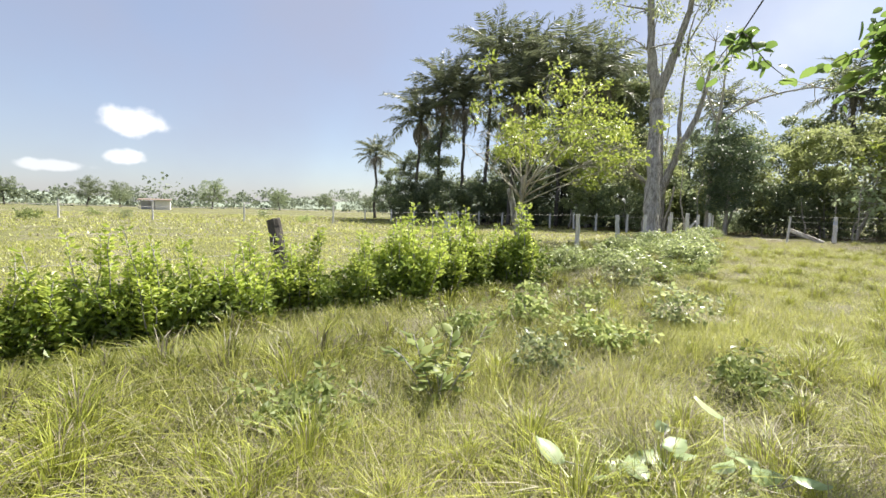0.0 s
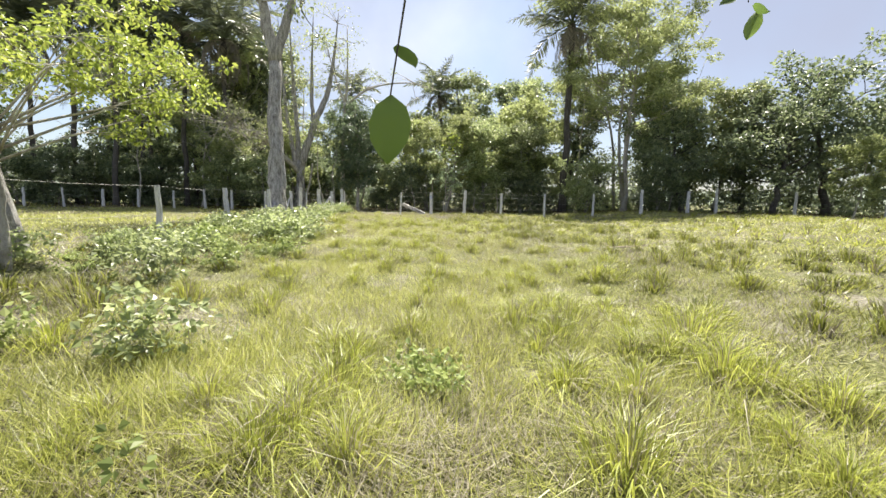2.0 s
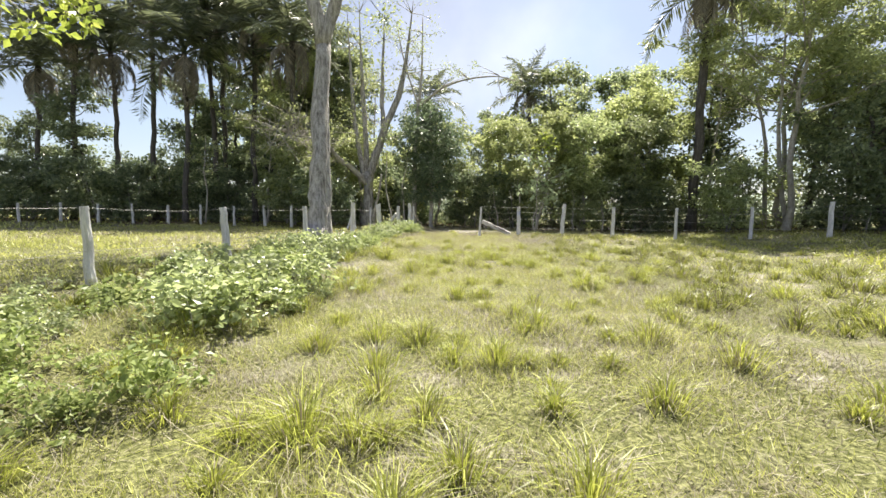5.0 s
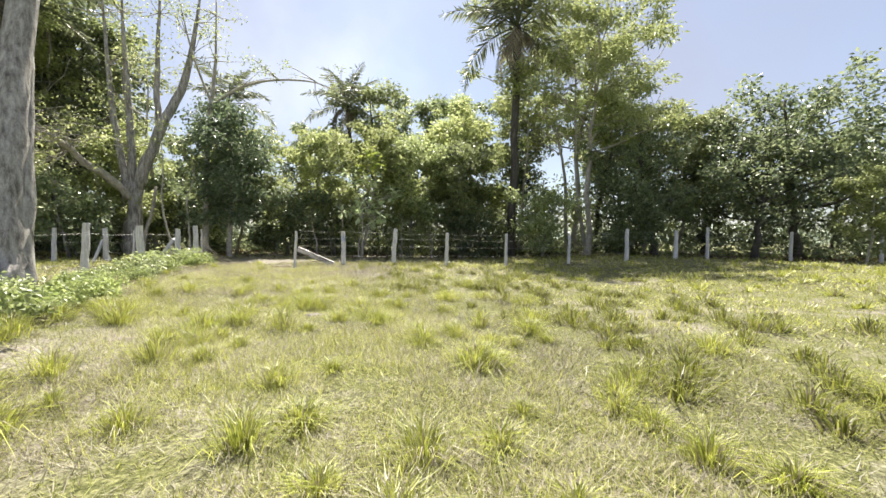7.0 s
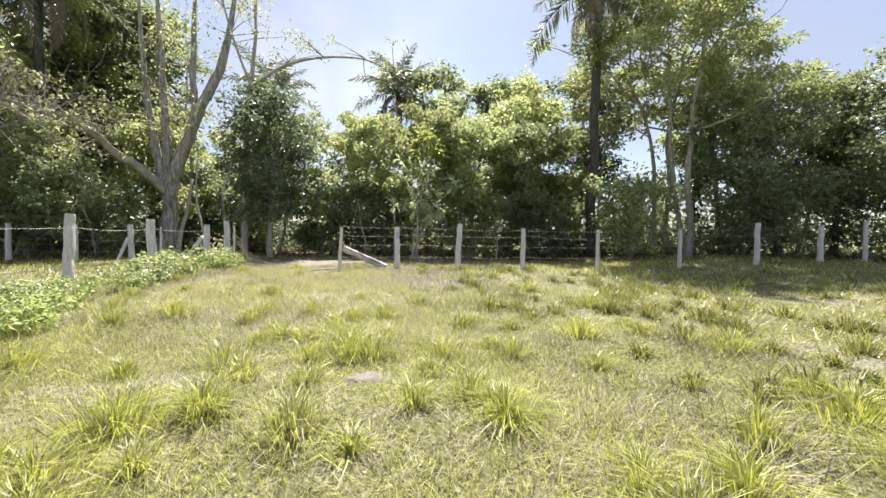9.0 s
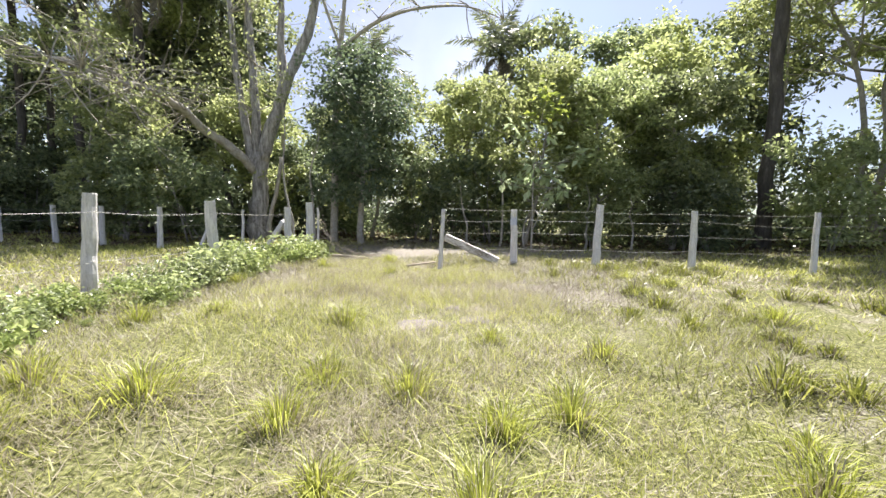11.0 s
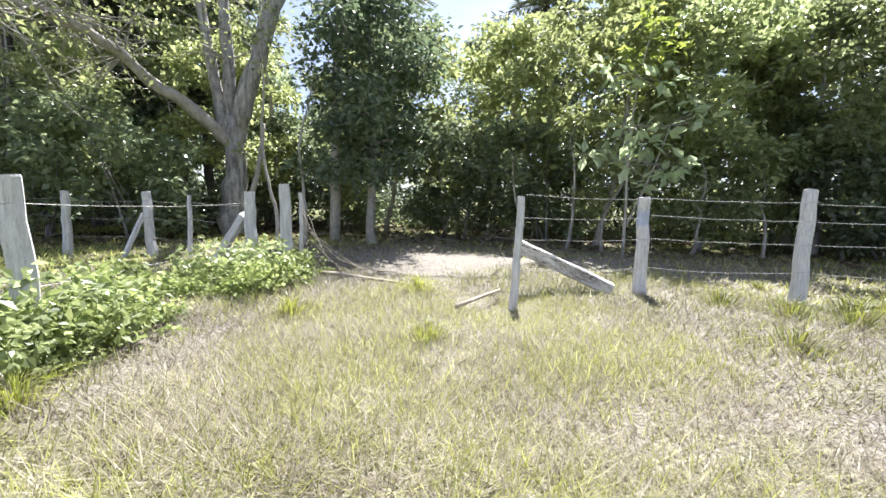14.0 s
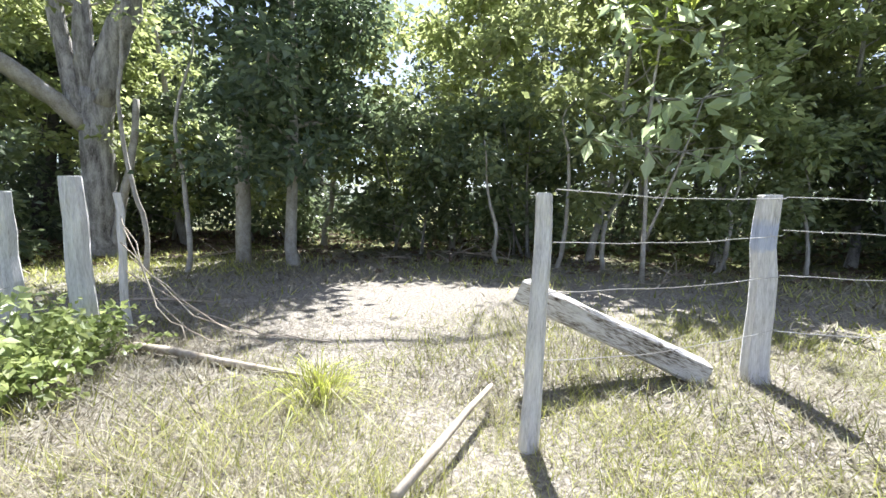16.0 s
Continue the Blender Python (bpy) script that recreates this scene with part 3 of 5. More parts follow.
def tree_parts(seed, h, bole, spread, trunk_r, limbs=9, cluster=1.1, n_leaf=6000, leaf=0.2, crown_low=None, gaps=0.0, flat=0.7, mats=None, width=0.64, stems=1):
    """Meshes of a broad-leaved tree: trunk with limbs, and a crown of leaves in uneven clusters."""
    rng = np.random.default_rng(seed)
    tr, cr = Geo(), Geo()
    ends = []
    small = trunk_r < 0.06
    rings, limb_rings = (6, 4) if small else (12, 7)
    for s in range(stems):
        off = rng.normal(0, 0.12 * (stems > 1), 2) * 2
        top = np.array([rng.normal(0, spread * 0.18 + 0.35 * (stems > 1) * spread), rng.normal(0, spread * 0.18 + 0.35 * (stems > 1) * spread), h * rng.uniform(0.82, 0.92)])
        pts = wander(rng, (off[0], off[1], -0.15), top, rings, 0.03 * h / 3)
        rad = trunk_r * (1 - 0.8 * np.linspace(0, 1, rings)) * (1 if s == 0 else 0.75)
        rad[0] *= 1.35
        tube(tr, pts, rad, 4 if small else 8, rng, 0.06)
        ends.append((pts[-1], cluster))
        for i in range(limbs // stems):
            z = bole + (h * 0.85 - bole) * (i + rng.uniform(0, 1)) / max(1, limbs // stems)
            k = np.clip(z / (h * 0.87), 0, 0.98)
            p0 = np.array([np.interp(k, np.linspace(0, 1, rings), pts[:, c]) for c in range(3)])
            az = i * 2.4 + rng.uniform(-0.5, 0.5) + s
            reach = spread * rng.uniform(0.6, 1.05) * (1 - 0.55 * max(0, (z - bole) / max(0.1, h - bole)) ** 2)
            p1 = p0 + np.array([math.cos(az) * reach, math.sin(az) * reach, reach * rng.uniform(0.15, 0.7)])
            lp = wander(rng, p0, p1, limb_rings, 0.035 * reach)
            r0 = np.interp(k, np.linspace(0, 1, rings), rad) * 0.55
            tube(tr, lp, np.linspace(r0, min(0.02, r0 * 0.4), limb_rings), 3 if small else 5)
            ends.append((lp[-1], cluster * rng.uniform(0.7, 1.2)))
            ends.append((lp[limb_rings // 2], cluster * rng.uniform(0.5, 0.9)))
            for q in range(2):
                b0 = lp[rng.integers(limb_rings // 2, limb_rings - 1)]
                b1 = b0 + unit(rng.normal(size=3)) * reach * 0.4 + [0, 0, reach * 0.15]
                q3 = 3 if small else 4
                tube(tr, wander(rng, b0, b1, q3, 0.03 * reach), np.linspace(r0 * 0.4, min(0.012, r0 * 0.2), q3), 3)
                ends.append((b1, cluster * rng.uniform(0.5, 1.0)))
    if crown_low is not None:
        for i in range(int(limbs * 2)):
            az, z = rng.uniform(0, 6.28), rng.uniform(crown_low, h * 0.8)
            rr = spread * rng.uniform(0.35, 0.95)
            ends.append((np.array([math.cos(az) * rr, math.sin(az) * rr, z]), cluster * rng.uniform(0.6, 1.1)))
    c = np.array([e[0] for e in ends])
    r = np.array([e[1] for e in ends])
    keep = rng.random(len(c)) >= gaps
    c, r = c[keep], r[keep]
    pick = rng.choice(len(c), n_leaf, p=r ** 2 / np.sum(r ** 2))
    dirs = unit(rng.normal(size=(n_leaf, 3)))
    dist = 0.78 * r[pick] * rng.random(n_leaf) ** 0.45 * (1 + rng.normal(0, 0.2, n_leaf))
    p = c[pick] + dirs * dist[:, None] * np.array([[1, 1, flat]])
    p[:, 2] = np.maximum(p[:, 2], 0.12)
    d = dirs * [0.9, 0.9, 0.35] + rng.normal(0, 0.45, (n_leaf, 3)) + [0, 0, -0.25]
    leaves(cr, p, d, leaf * rng.uniform(0.6, 1.3, n_leaf), rng, width)
    bark, lf = mats
    return tr.mesh("trunk", [bark], True), cr.mesh("crown", [lf])


def tree(name, me, x, y, label, group, turn=0.0, scale=1.0, category="tree"):
    ob = thing(name, x, y, label, category, group, turn=turn, scale=scale)
    part("trunk", me[0], ob)
    part("crown", me[1], ob)
    return ob


KINDS = {
    "tall": tree_parts(1, 15, 5, 4.2, 0.24, 12, 1.25, 7500, 0.3, mats=(BARK_DARK, LEAF_MID)),
    "tall_dark": tree_parts(2, 14, 4, 4.0, 0.26, 12, 1.3, 7500, 0.3, mats=(BARK_DARK, LEAF_DARK)),
    "feather": tree_parts(3, 15.5, 6, 5.2, 0.17, 26, 1.1, 17000, 0.24, gaps=0.06, flat=0.5, mats=(BARK_PALE, LEAF_LIGHT), stems=2, width=0.4),
    "dome": tree_parts(4, 7.6, 1.8, 3.8, 0.2, 16, 0.95, 8500, 0.2, crown_low=2.2, mats=(BARK_DARK, LEAF_DARK)),
    "leafy": tree_parts(5, 8.2, 1.5, 2.5, 0.11, 12, 0.85, 11000, 0.19, crown_low=1.0, mats=(BARK_GREY, LEAF_MID)),
    "leafy_light": tree_parts(6, 8.8, 1.6, 2.6, 0.1, 14, 0.8, 9500, 0.22, crown_low=1.4, gaps=0.1, mats=(BARK_PALE, LEAF_LIGHT)),
    "shrub": tree_parts(7, 4.2, 0.5, 1.9, 0.05, 12, 0.66, 4800, 0.19, crown_low=0.4, mats=(BARK_GREY, LEAF_MID), stems=3),
    "shrub_dark": tree_parts(8, 3.6, 0.4, 1.8, 0.05, 12, 0.66, 4800, 0.19, crown_low=0.35, mats=(BARK_GREY, LEAF_DARK), stems=3),
    "evergreen": tree_parts(9, 8.3, 1.6, 1.9, 0.13, 18, 0.95, 13000, 0.17, crown_low=1.7, mats=(BARK_PALE, LEAF_EVERGREEN)),
    "bare": tree_parts(11, 12, 5.5, 2.6, 0.11, 10, 0.6, 700, 0.16, gaps=0.4, mats=(BARK_PALE, LEAF_LIGHT)),
}
LABELS = {
    "tall": ("broadleaf_tree", "tall broad-leaved tree with a dark trunk in the wood"),
    "tall_dark": ("broadleaf_tree", "tall dark-leaved tree with a dense crown in the wood"),
    "feather": ("feathery_tree", "tall slender pale-stemmed tree with airy light-green foliage"),
    "dome": ("dome_tree", "low spreading tree with a dense dark crown"),
    "leafy": ("leafy_tree", "small leafy green tree at the wood's edge"),
    "leafy_light": ("leafy_tree", "small light-green leafy tree at the wood's edge"),
    "shrub": ("shrub", "green many-stemmed shrub under the trees"),
    "shrub_dark": ("shrub", "dark green many-stemmed shrub under the trees"),
    "evergreen": ("evergreen_tree", "dense dark evergreen tree with pale trunks by the gap"),
    "bare": ("slender_tree", "slender pale tree with nearly bare branches"),
}


def frond_mesh(seed, length, droop, dead=False):
    rng = np.random.default_rng(seed)
    g = Geo()
    n = 14
    t = np.linspace(0, 1, n)
    x = length * (t - 0.25 * droop * t ** 3)
    z = length * (0.42 * t - (0.35 + 0.75 * droop) * t ** 2.2)
    pts = np.stack([x, 0 * t, z], -1)
    tube(g, pts, np.linspace(0.045, 0.008, n), 5)
    k = 46
    s = np.linspace(0.16, 1, k)
    q = np.stack([np.interp(s, t, pts[:, c]) for c in range(3)], -1)
    ll = length * 0.2 * np.sin(np.clip(s * 0.9 + 0.12, 0, 1) * math.pi) ** 0.6 + 0.12
    for sg in (-1, 1):
        d = np.stack([np.full(k, 0.45), np.full(k, sg * 1.0), rng.normal(-0.45 - (1.2 if dead else 0), 0.3, k)], -1)
        leaves(g, q, d, ll * rng.uniform(0.8, 1.1, k), rng, 0.11, 0.02)
    return g.mesh("frond", [LEAF_DRY if dead else LEAF_PALM])


FRONDS = [frond_mesh(21, 4.6, 0.3), frond_mesh(22, 4.9, 0.5), frond_mesh(23, 4.3, 0.12), frond_mesh(24, 3.6, 1.1, True)]


def palm(x, y, h, seed, label, r=0.19, count=20, size=1.0):
    rng = np.random.default_rng(seed)
    ob = thing("palm_tree", x, y, label, "palm tree", "palms in the wood")
    g = Geo()
    top = np.array([rng.normal(0, 0.5), rng.normal(0, 0.5), h])
    pts = wander(rng, (0, 0, -0.2), top, 16, 0.05)
    tube(g, pts, r * np.concatenate([[1.5, 1.15], np.linspace(1, 0.8, 12), [1.3, 0.9]]), 9, rng, 0.05)
    part("trunk", g.mesh("trunk", [BARK_DARK], True), ob)
    for i in range(count):
        lift = 84 - 100 * (i / count) ** 1.1 + rng.uniform(-8, 8)
        fr = part("frond", FRONDS[i % 3], ob)
        fr.matrix_basis = Matrix.Translation(top) @ Matrix.Rotation(i * 2.4 + rng.uniform(-0.2, 0.2), 4, "Z") @ Matrix.Rotation(-radians(lift - 15), 4, "Y") @ Matrix.Scale(size * rng.uniform(0.85, 1.1), 4)
    for i in range(8):
        fr = part("dead_frond", FRONDS[3], ob, "dry brown hanging frond")
        fr.matrix_basis = Matrix.Translation(top - np.array([0, 0, 0.2])) @ Matrix.Rotation(i * 0.79 + rng.uniform(-0.3, 0.3), 4, "Z") @ Matrix.Rotation(radians(rng.uniform(15, 60)), 4, "Y") @ Matrix.Scale(size * 0.75, 4)
    return ob


for i, (x, y, h) in enumerate([(-9.5, 58.0, 8.5), (-4.0, 52.5, 12.0), (-1.2, 50.0, 14.5), (2.2, 49.0, 13.0), (4.4, 47.0, 17.5), (8.6, 44.5, 16.5), (6.4, 42.5, 12.0), (11.0, 42.0, 14.5), (13.5, 39.5, 13.0), (9.6, 47.5, 15.0)]):
    palm(x, y, h, 200 + i, "tall dark feather palm with arching fronds in the wood", count=23, size=1.3 if h > 10 else 0.75)
palm(32.6, 20.4, 14.2, 230, "tall feather palm with a straight dark trunk", r=0.26, count=20, size=1.25)
palm(33.0, 34.0, 11.8, 231, "feather palm rising above the shrubs", count=16, size=0.9)
palm(26.0, 42.0, 11.5, 232, "feather palm rising above the shrubs", count=16, size=0.9)

MASTERS = {}


def plant(kind, x, y, scale=1.0, turn=0.0, group="trees of the wood"):
    name, label = LABELS[kind]
    if kind not in MASTERS:
        MASTERS[kind] = tree(name, KINDS[kind], x, y, label, group, turn, scale, "shrub" if "shrub" in kind else "tree")
        return MASTERS[kind]
    ob = copy_thing(MASTERS[kind], Matrix.Identity(4))
    ob.matrix_basis = Matrix.Translation((x, y, ground_z(x, y))) @ Matrix.Rotation(turn, 4, "Z") @ Matrix.Scale(scale, 4)
    return ob


PLANTING = [
    # around the gap
    ("evergreen", 20.35, 30.65, 1.05), ("bare", 19.4, 36.7, 1.05), ("shrub_dark", 23.6, 31.2, 1.0), ("leafy_light", 22.8, 34.4, 0.95), ("leafy_light", 25.6, 31.4, 0.95),
    # east edge, front row
    ("leafy_light", 26.4, 27.2, 0.95), ("leafy", 28.3, 25.0, 1.02), ("shrub_dark", 25.6, 28.8, 1.0), ("shrub", 27.6, 24.6, 0.75), ("leafy", 30.4, 22.8, 1.0), ("shrub_dark", 30.0, 21.6, 0.9),
    ("leafy_light", 33.2, 24.2, 1.2), ("bare", 34.6, 24.8, 1.1), ("bare", 30.2, 27.4, 0.95), ("bare", 36.0, 21.5, 1.1), ("shrub", 32.5, 18.3, 0.95), ("feather", 34.4, 16.3, 1.05), ("dome", 35.6, 12.6, 1.0), ("dome", 37.8, 7.8, 1.0), ("shrub_dark", 34.4, 13.6, 1.0),
    ("dome", 42.0, 5.6, 1.4), ("shrub", 43.5, 0.8, 0.9), ("leafy_light", 35.2, 3.8, 0.55), ("dome", 42.5, -2.0, 1.3), ("leafy_light", 40.5, 12.0, 1.1), ("dome", 45.0, -7.0, 1.2), ("leafy", 47.0, -13.0, 1.1), ("dome", 49.0, -20.0, 1.1), ("feather", 37.2, 18.2, 1.1),
    # east, behind
    ("tall", 35.0, 34.0, 1.0), ("tall", 38.5, 29.0, 0.95), ("tall", 39.0, 17.0, 0.85), ("tall_dark", 42.0, 10.5, 0.7), ("tall_dark", 36.5, 31.5, 0.95), ("tall", 46.0, 3.5, 0.6), ("tall_dark", 31.0, 38.0, 0.75),
    ("tall", 25.5, 44.0, 0.7), ("tall_dark", 50.0, -4.0, 0.6), ("tall", 43.0, 16.0, 0.8), ("tall_dark", 39.0, 24.0, 0.85),
    # west of the gap, around the palms
    ("tall_dark", 15.8, 43.0, 1.15), ("tall", 17.8, 42.6, 1.05), ("feather", 13.4, 42.0, 0.85),
    ("tall_dark", 16.5, 45.0, 1.1), ("tall", 12.5, 45.5, 0.7), ("leafy_light", 17.6, 36.2, 0.85), ("shrub_dark", 14.6, 34.0, 1.0), ("shrub", 12.6, 35.4, 1.0), ("bare", 11.2, 38.2, 0.75), ("leafy_light", 12.4, 37.2, 0.75), ("bare", 7.6, 40.6, 0.6), ("shrub_dark", 9.2, 42.6, 1.1),
    ("tall_dark", 10.5, 49.5, 0.95), ("shrub_dark", 8.2, 43.6, 1.1), ("shrub", 6.0, 46.2, 1.0), ("shrub_dark", 5.0, 46.6, 1.15), ("tall_dark", 6.5, 52.0, 0.9), ("shrub_dark", 3.0, 44.6, 1.15), ("shrub_dark", 1.0, 46.0, 1.2),
    ("tall_dark", 0.0, 50.5, 0.8), ("shrub_dark", -1.4, 47.6, 1.25), ("shrub_dark", -3.6, 49.4, 1.2), ("tall_dark", -3.5, 55.0, 0.65), ("shrub_dark", -6.0, 51.6, 1.1), ("tall_dark", 13.0, 48.0, 0.95),
    ("tall_dark", 20.5, 43.0, 0.75), ("shrub_dark", 18.6, 38.0, 1.2), ("shrub_dark", 22.0, 37.0, 1.2), ("tall_dark", -7.0, 58.0, 0.5),
]
rng_turn = np.random.default_rng(77)
for kind, x, y, sc in PLANTING:
    plant(kind, x, y, sc, rng_turn.uniform(0, 6.28))


# ---- single trees of their own shape ----
def custom_tree(name, x, y, label, stems, clusters, n_leaf, leaf, mats, seed, width=0.6, category="tree", pale=0):
    """stems: (points, radii) each; clusters: (centre, radius) of leaves."""
    rng = np.random.default_rng(seed)
    ob = thing(name, x, y, label, category, "trees of the wood")
    g, boughs = Geo(), Geo()
    for i, (pts, radii) in enumerate(stems):
        pts = np.asarray(pts, float)
        k = len(pts)
        t = np.linspace(0, k - 1, (k - 1) * (4 if radii[0] > 0.05 else 2) + 1)
        fine = np.stack([np.interp(t, np.arange(k), pts[:, c]) for c in range(3)], -1)

        for q in range(3):
            fine[1:-1] = fine[:-2] * 0.25 + fine[1:-1] * 0.5 + fine[2:] * 0.25
        rr = np.interp(t, np.arange(k), radii)
        fine[1:-1] += rng.normal(0, 0.12, (len(fine) - 2, 3)) * rr[1:-1, None]
        tube(boughs if pale and i >= pale else g, fine, rr, 10 if rr[0] > 0.1 else 6 if rr[0] > 0.05 else 4, rng, 0.08)
    part("trunk", g.mesh("trunk", [mats[0]], True), ob)
    if boughs.n:
        part("bough", boughs.mesh("bough", [BARK_PALE], True), ob, "pale weathered boughs and twigs")
    if n_leaf:
        c = np.array([a for a, r in clusters], float)
        r = np.array([b for a, b in clusters], float)
        pick = rng.choice(len(c), n_leaf, p=r ** 2 / np.sum(r ** 2))
        d = unit(rng.normal(size=(n_leaf, 3)))
        p = c[pick] + d * (r[pick] * rng.random(n_leaf) ** 0.6)[:, None] * [[1, 1, 0.6]]
        cr = Geo()
        leaves(cr, p, d + rng.normal(0, 0.5, d.shape) + [0, 0, -0.3], leaf * rng.uniform(0.6, 1.3, n_leaf), rng, width)
        part("crown", cr.mesh("crown", [mats[1]]), ob)
    return ob


def twigs(rng, start, r, n, reach, rise, out):
    """n fine forked twigs from a point; their ends are added to out."""
    made = []
    for i in range(n):
        d = unit(rng.normal(size=3) * [1, 1, 0.5] + [0, 0, rise])
        e = np.asarray(start) + d * reach * rng.uniform(0.6, 1.2)
        m = (np.asarray(start) + e) / 2 + rng.normal(0, reach * 0.08, 3)
        made.append(([start, m, e], [r, r * 0.6, r * 0.25]))
        out.append(e)
    return made


def big_trunk():
    rng = np.random.default_rng(301)
    st = [([(0, 0, -0.2), (0.02, 0.05, 0.6), (0.15, 0.3, 2.0), (0.4, 0.9, 4.6), (0.75, 1.6, 7.6)], [0.48, 0.36, 0.31, 0.29, 0.28]),
          ([(0.7, 1.5, 7.3), (0.35, 1.8, 9.5), (0.3, 2.0, 12), (0.1, 2.2, 15.5)], [0.28, 0.22, 0.16, 0.06]),
          ([(0.72, 1.55, 7.4), (1.3, 1.4, 9.2), (1.9, 1.2, 11.5), (2.2, 1.0, 15)], [0.28, 0.2, 0.14, 0.05]),
          ([(0.35, 0.05, -0.1), (0.4, 0.2, 1.2), (0.55, 0.6, 3.2), (0.7, 1.2, 5.6)], [0.24, 0.17, 0.14, 0.08])]
    ends = []
    for z in (10, 12, 13.5, 15):
        st += twigs(rng, (0.2, 2.0, z), 0.05, 3, 2.4, 0.5, ends)
        st += twigs(rng, (1.9, 1.2, z), 0.05, 3, 2.4, 0.5, ends)
    custom_tree("forked_tree", 10.25, 21.15, "tall bare-boled tree with dark furrowed forked trunk behind the fence", st, [(e, 0.9) for e in ends], 3800, 0.17, (BARK_GREY, LEAF_MID), 302)


def yellow_tree():
    rng = np.random.default_rng(311)
    st = [([(0, 0, -0.15), (0.03, 0.05, 0.9), (-0.03, 0.0, 1.9), (0.06, 0.0, 2.5)], [0.085, 0.065, 0.055, 0.045])]
    ends = []
    for i in range(17):
        az, rise = i * 2.4, rng.uniform(0.5, 2.2)
        reach = rng.uniform(1.5, 2.6)
        o = np.array([math.cos(az) * reach + 0.75 * reach * 0.4, math.sin(az) * reach * 0.8, rise * reach * 0.75])
        a = np.array([0.03, 0, rng.uniform(1.7, 2.5)])
        st.append(([a, a + o * 0.45 + rng.normal(0, 0.1, 3), a + o], [0.026, 0.016, 0.007]))
        for k in (0.55, 0.8, 1.0):
            st += twigs(rng, a + o * k, 0.008, 4, 0.75, 0.15, ends)
    custom_tree("sapling_tree", 2.15, 11.7, "young spreading tree with sparse yellow-green leaves on fine pale branches", st, [(e, 0.22) for e in ends if (e[2] > 3.0 and e[0] > -0.6) or e[0] > 1.4 or e[2] > 4.2], 5600, 0.105, (BARK_PALE, LEAF_YELLOW), 312)


def branching_tree():
    rng = np.random.default_rng(321)
    st = [([(0, 0, -0.2), (0.05, 0, 0.8), (0.1, 0.05, 2.2), (0.2, 0.0, 3.8)], [0.52, 0.4, 0.34, 0.32]),
          ([(0.2, 0, 3.5), (0.7, -0.35, 5.2), (1.0, -0.6, 6.6), (1.9, -1.2, 8.6), (2.4, -1.5, 12), (2.7, -1.6, 15)], [0.3, 0.27, 0.25, 0.2, 0.1, 0.02]),
          ([(1.0, -0.6, 6.6), (0.9, -0.5, 8.5), (1.0, -0.6, 12.5), (1.1, -0.7, 15)], [0.17, 0.14, 0.07, 0.015]),
          ([(0.1, 0.05, 3.2), (0.0, 0.1, 5.5), (-0.1, 0.2, 8.0), (-0.3, 0.3, 12), (-0.4, 0.2, 15)], [0.22, 0.18, 0.15, 0.07, 0.015]),
          ([(-0.1, 0.05, 3.0), (-0.45, 0.4, 5.5), (-0.7, 0.6, 8.0), (-0.9, 0.8, 12), (-1.0, 0.9, 14.5)], [0.2, 0.15, 0.12, 0.06, 0.015]),
          ([(0.0, 0.0, 2.9), (-1.0, -0.1, 3.9), (-1.9, -0.4, 4.3), (-2.6, -0.7, 4.9), (-3.6, -1.2, 5.4), (-4.8, -1.8, 5.4), (-6.2, -2.5, 5.6)], [0.19, 0.17, 0.155, 0.14, 0.12, 0.085, 0.04]),
          ([(0.35, -0.25, -0.1), (0.4, -0.3, 1.0), (0.75, -0.5, 2.4), (0.85, -0.6, 3.6)], [0.16, 0.1, 0.08, 0.06])]
    ends = []
    for a in ((-2.6, -0.7, 4.9), (-3.6, -1.2, 5.4), (-4.2, -1.5, 5.4), (-4.8, -1.8, 5.4), (-5.5, -2.15, 5.5), (-6.2, -2.5, 5.6)):
        st += twigs(rng, a, 0.035, 8, 2.2, -0.25, ends)
        st += twigs(rng, a, 0.025, 8, 1.6, 0.3, ends)
        for e in ends[-14:]:
            st += twigs(rng, e, 0.014, 3, 0.9, -0.1, ends)
    for a in ((-0.3, 0.3, 9), (-0.8, 0.7, 9.5), (0.9, -0.5, 10), (2.2, -1.4, 10.5), (0.0, 0.1, 5.5), (-0.5, 0.4, 6.4), (0.1, 0, 7.4), (2.45, -1.5, 12.4), (1.0, -0.6, 12.5), (-0.3, 0.3, 12.2), (-0.9, 0.8, 12), (2.6, -1.6, 14.2), (-0.4, 0.2, 14.2)):
        st += twigs(rng, a, 0.03, 5, 1.5, 0.3, ends)
    custom_tree("branching_tree", 17.15, 34.2, "old grey many-limbed tree with one long low bough and sparse leaves", st, [(e, 0.32) for e in ends[:-65]] + [(e, 0.95) for e in ends[-65:]], 4600, 0.14, (BARK_GREY, LEAF_LIGHT), 322, pale=5)


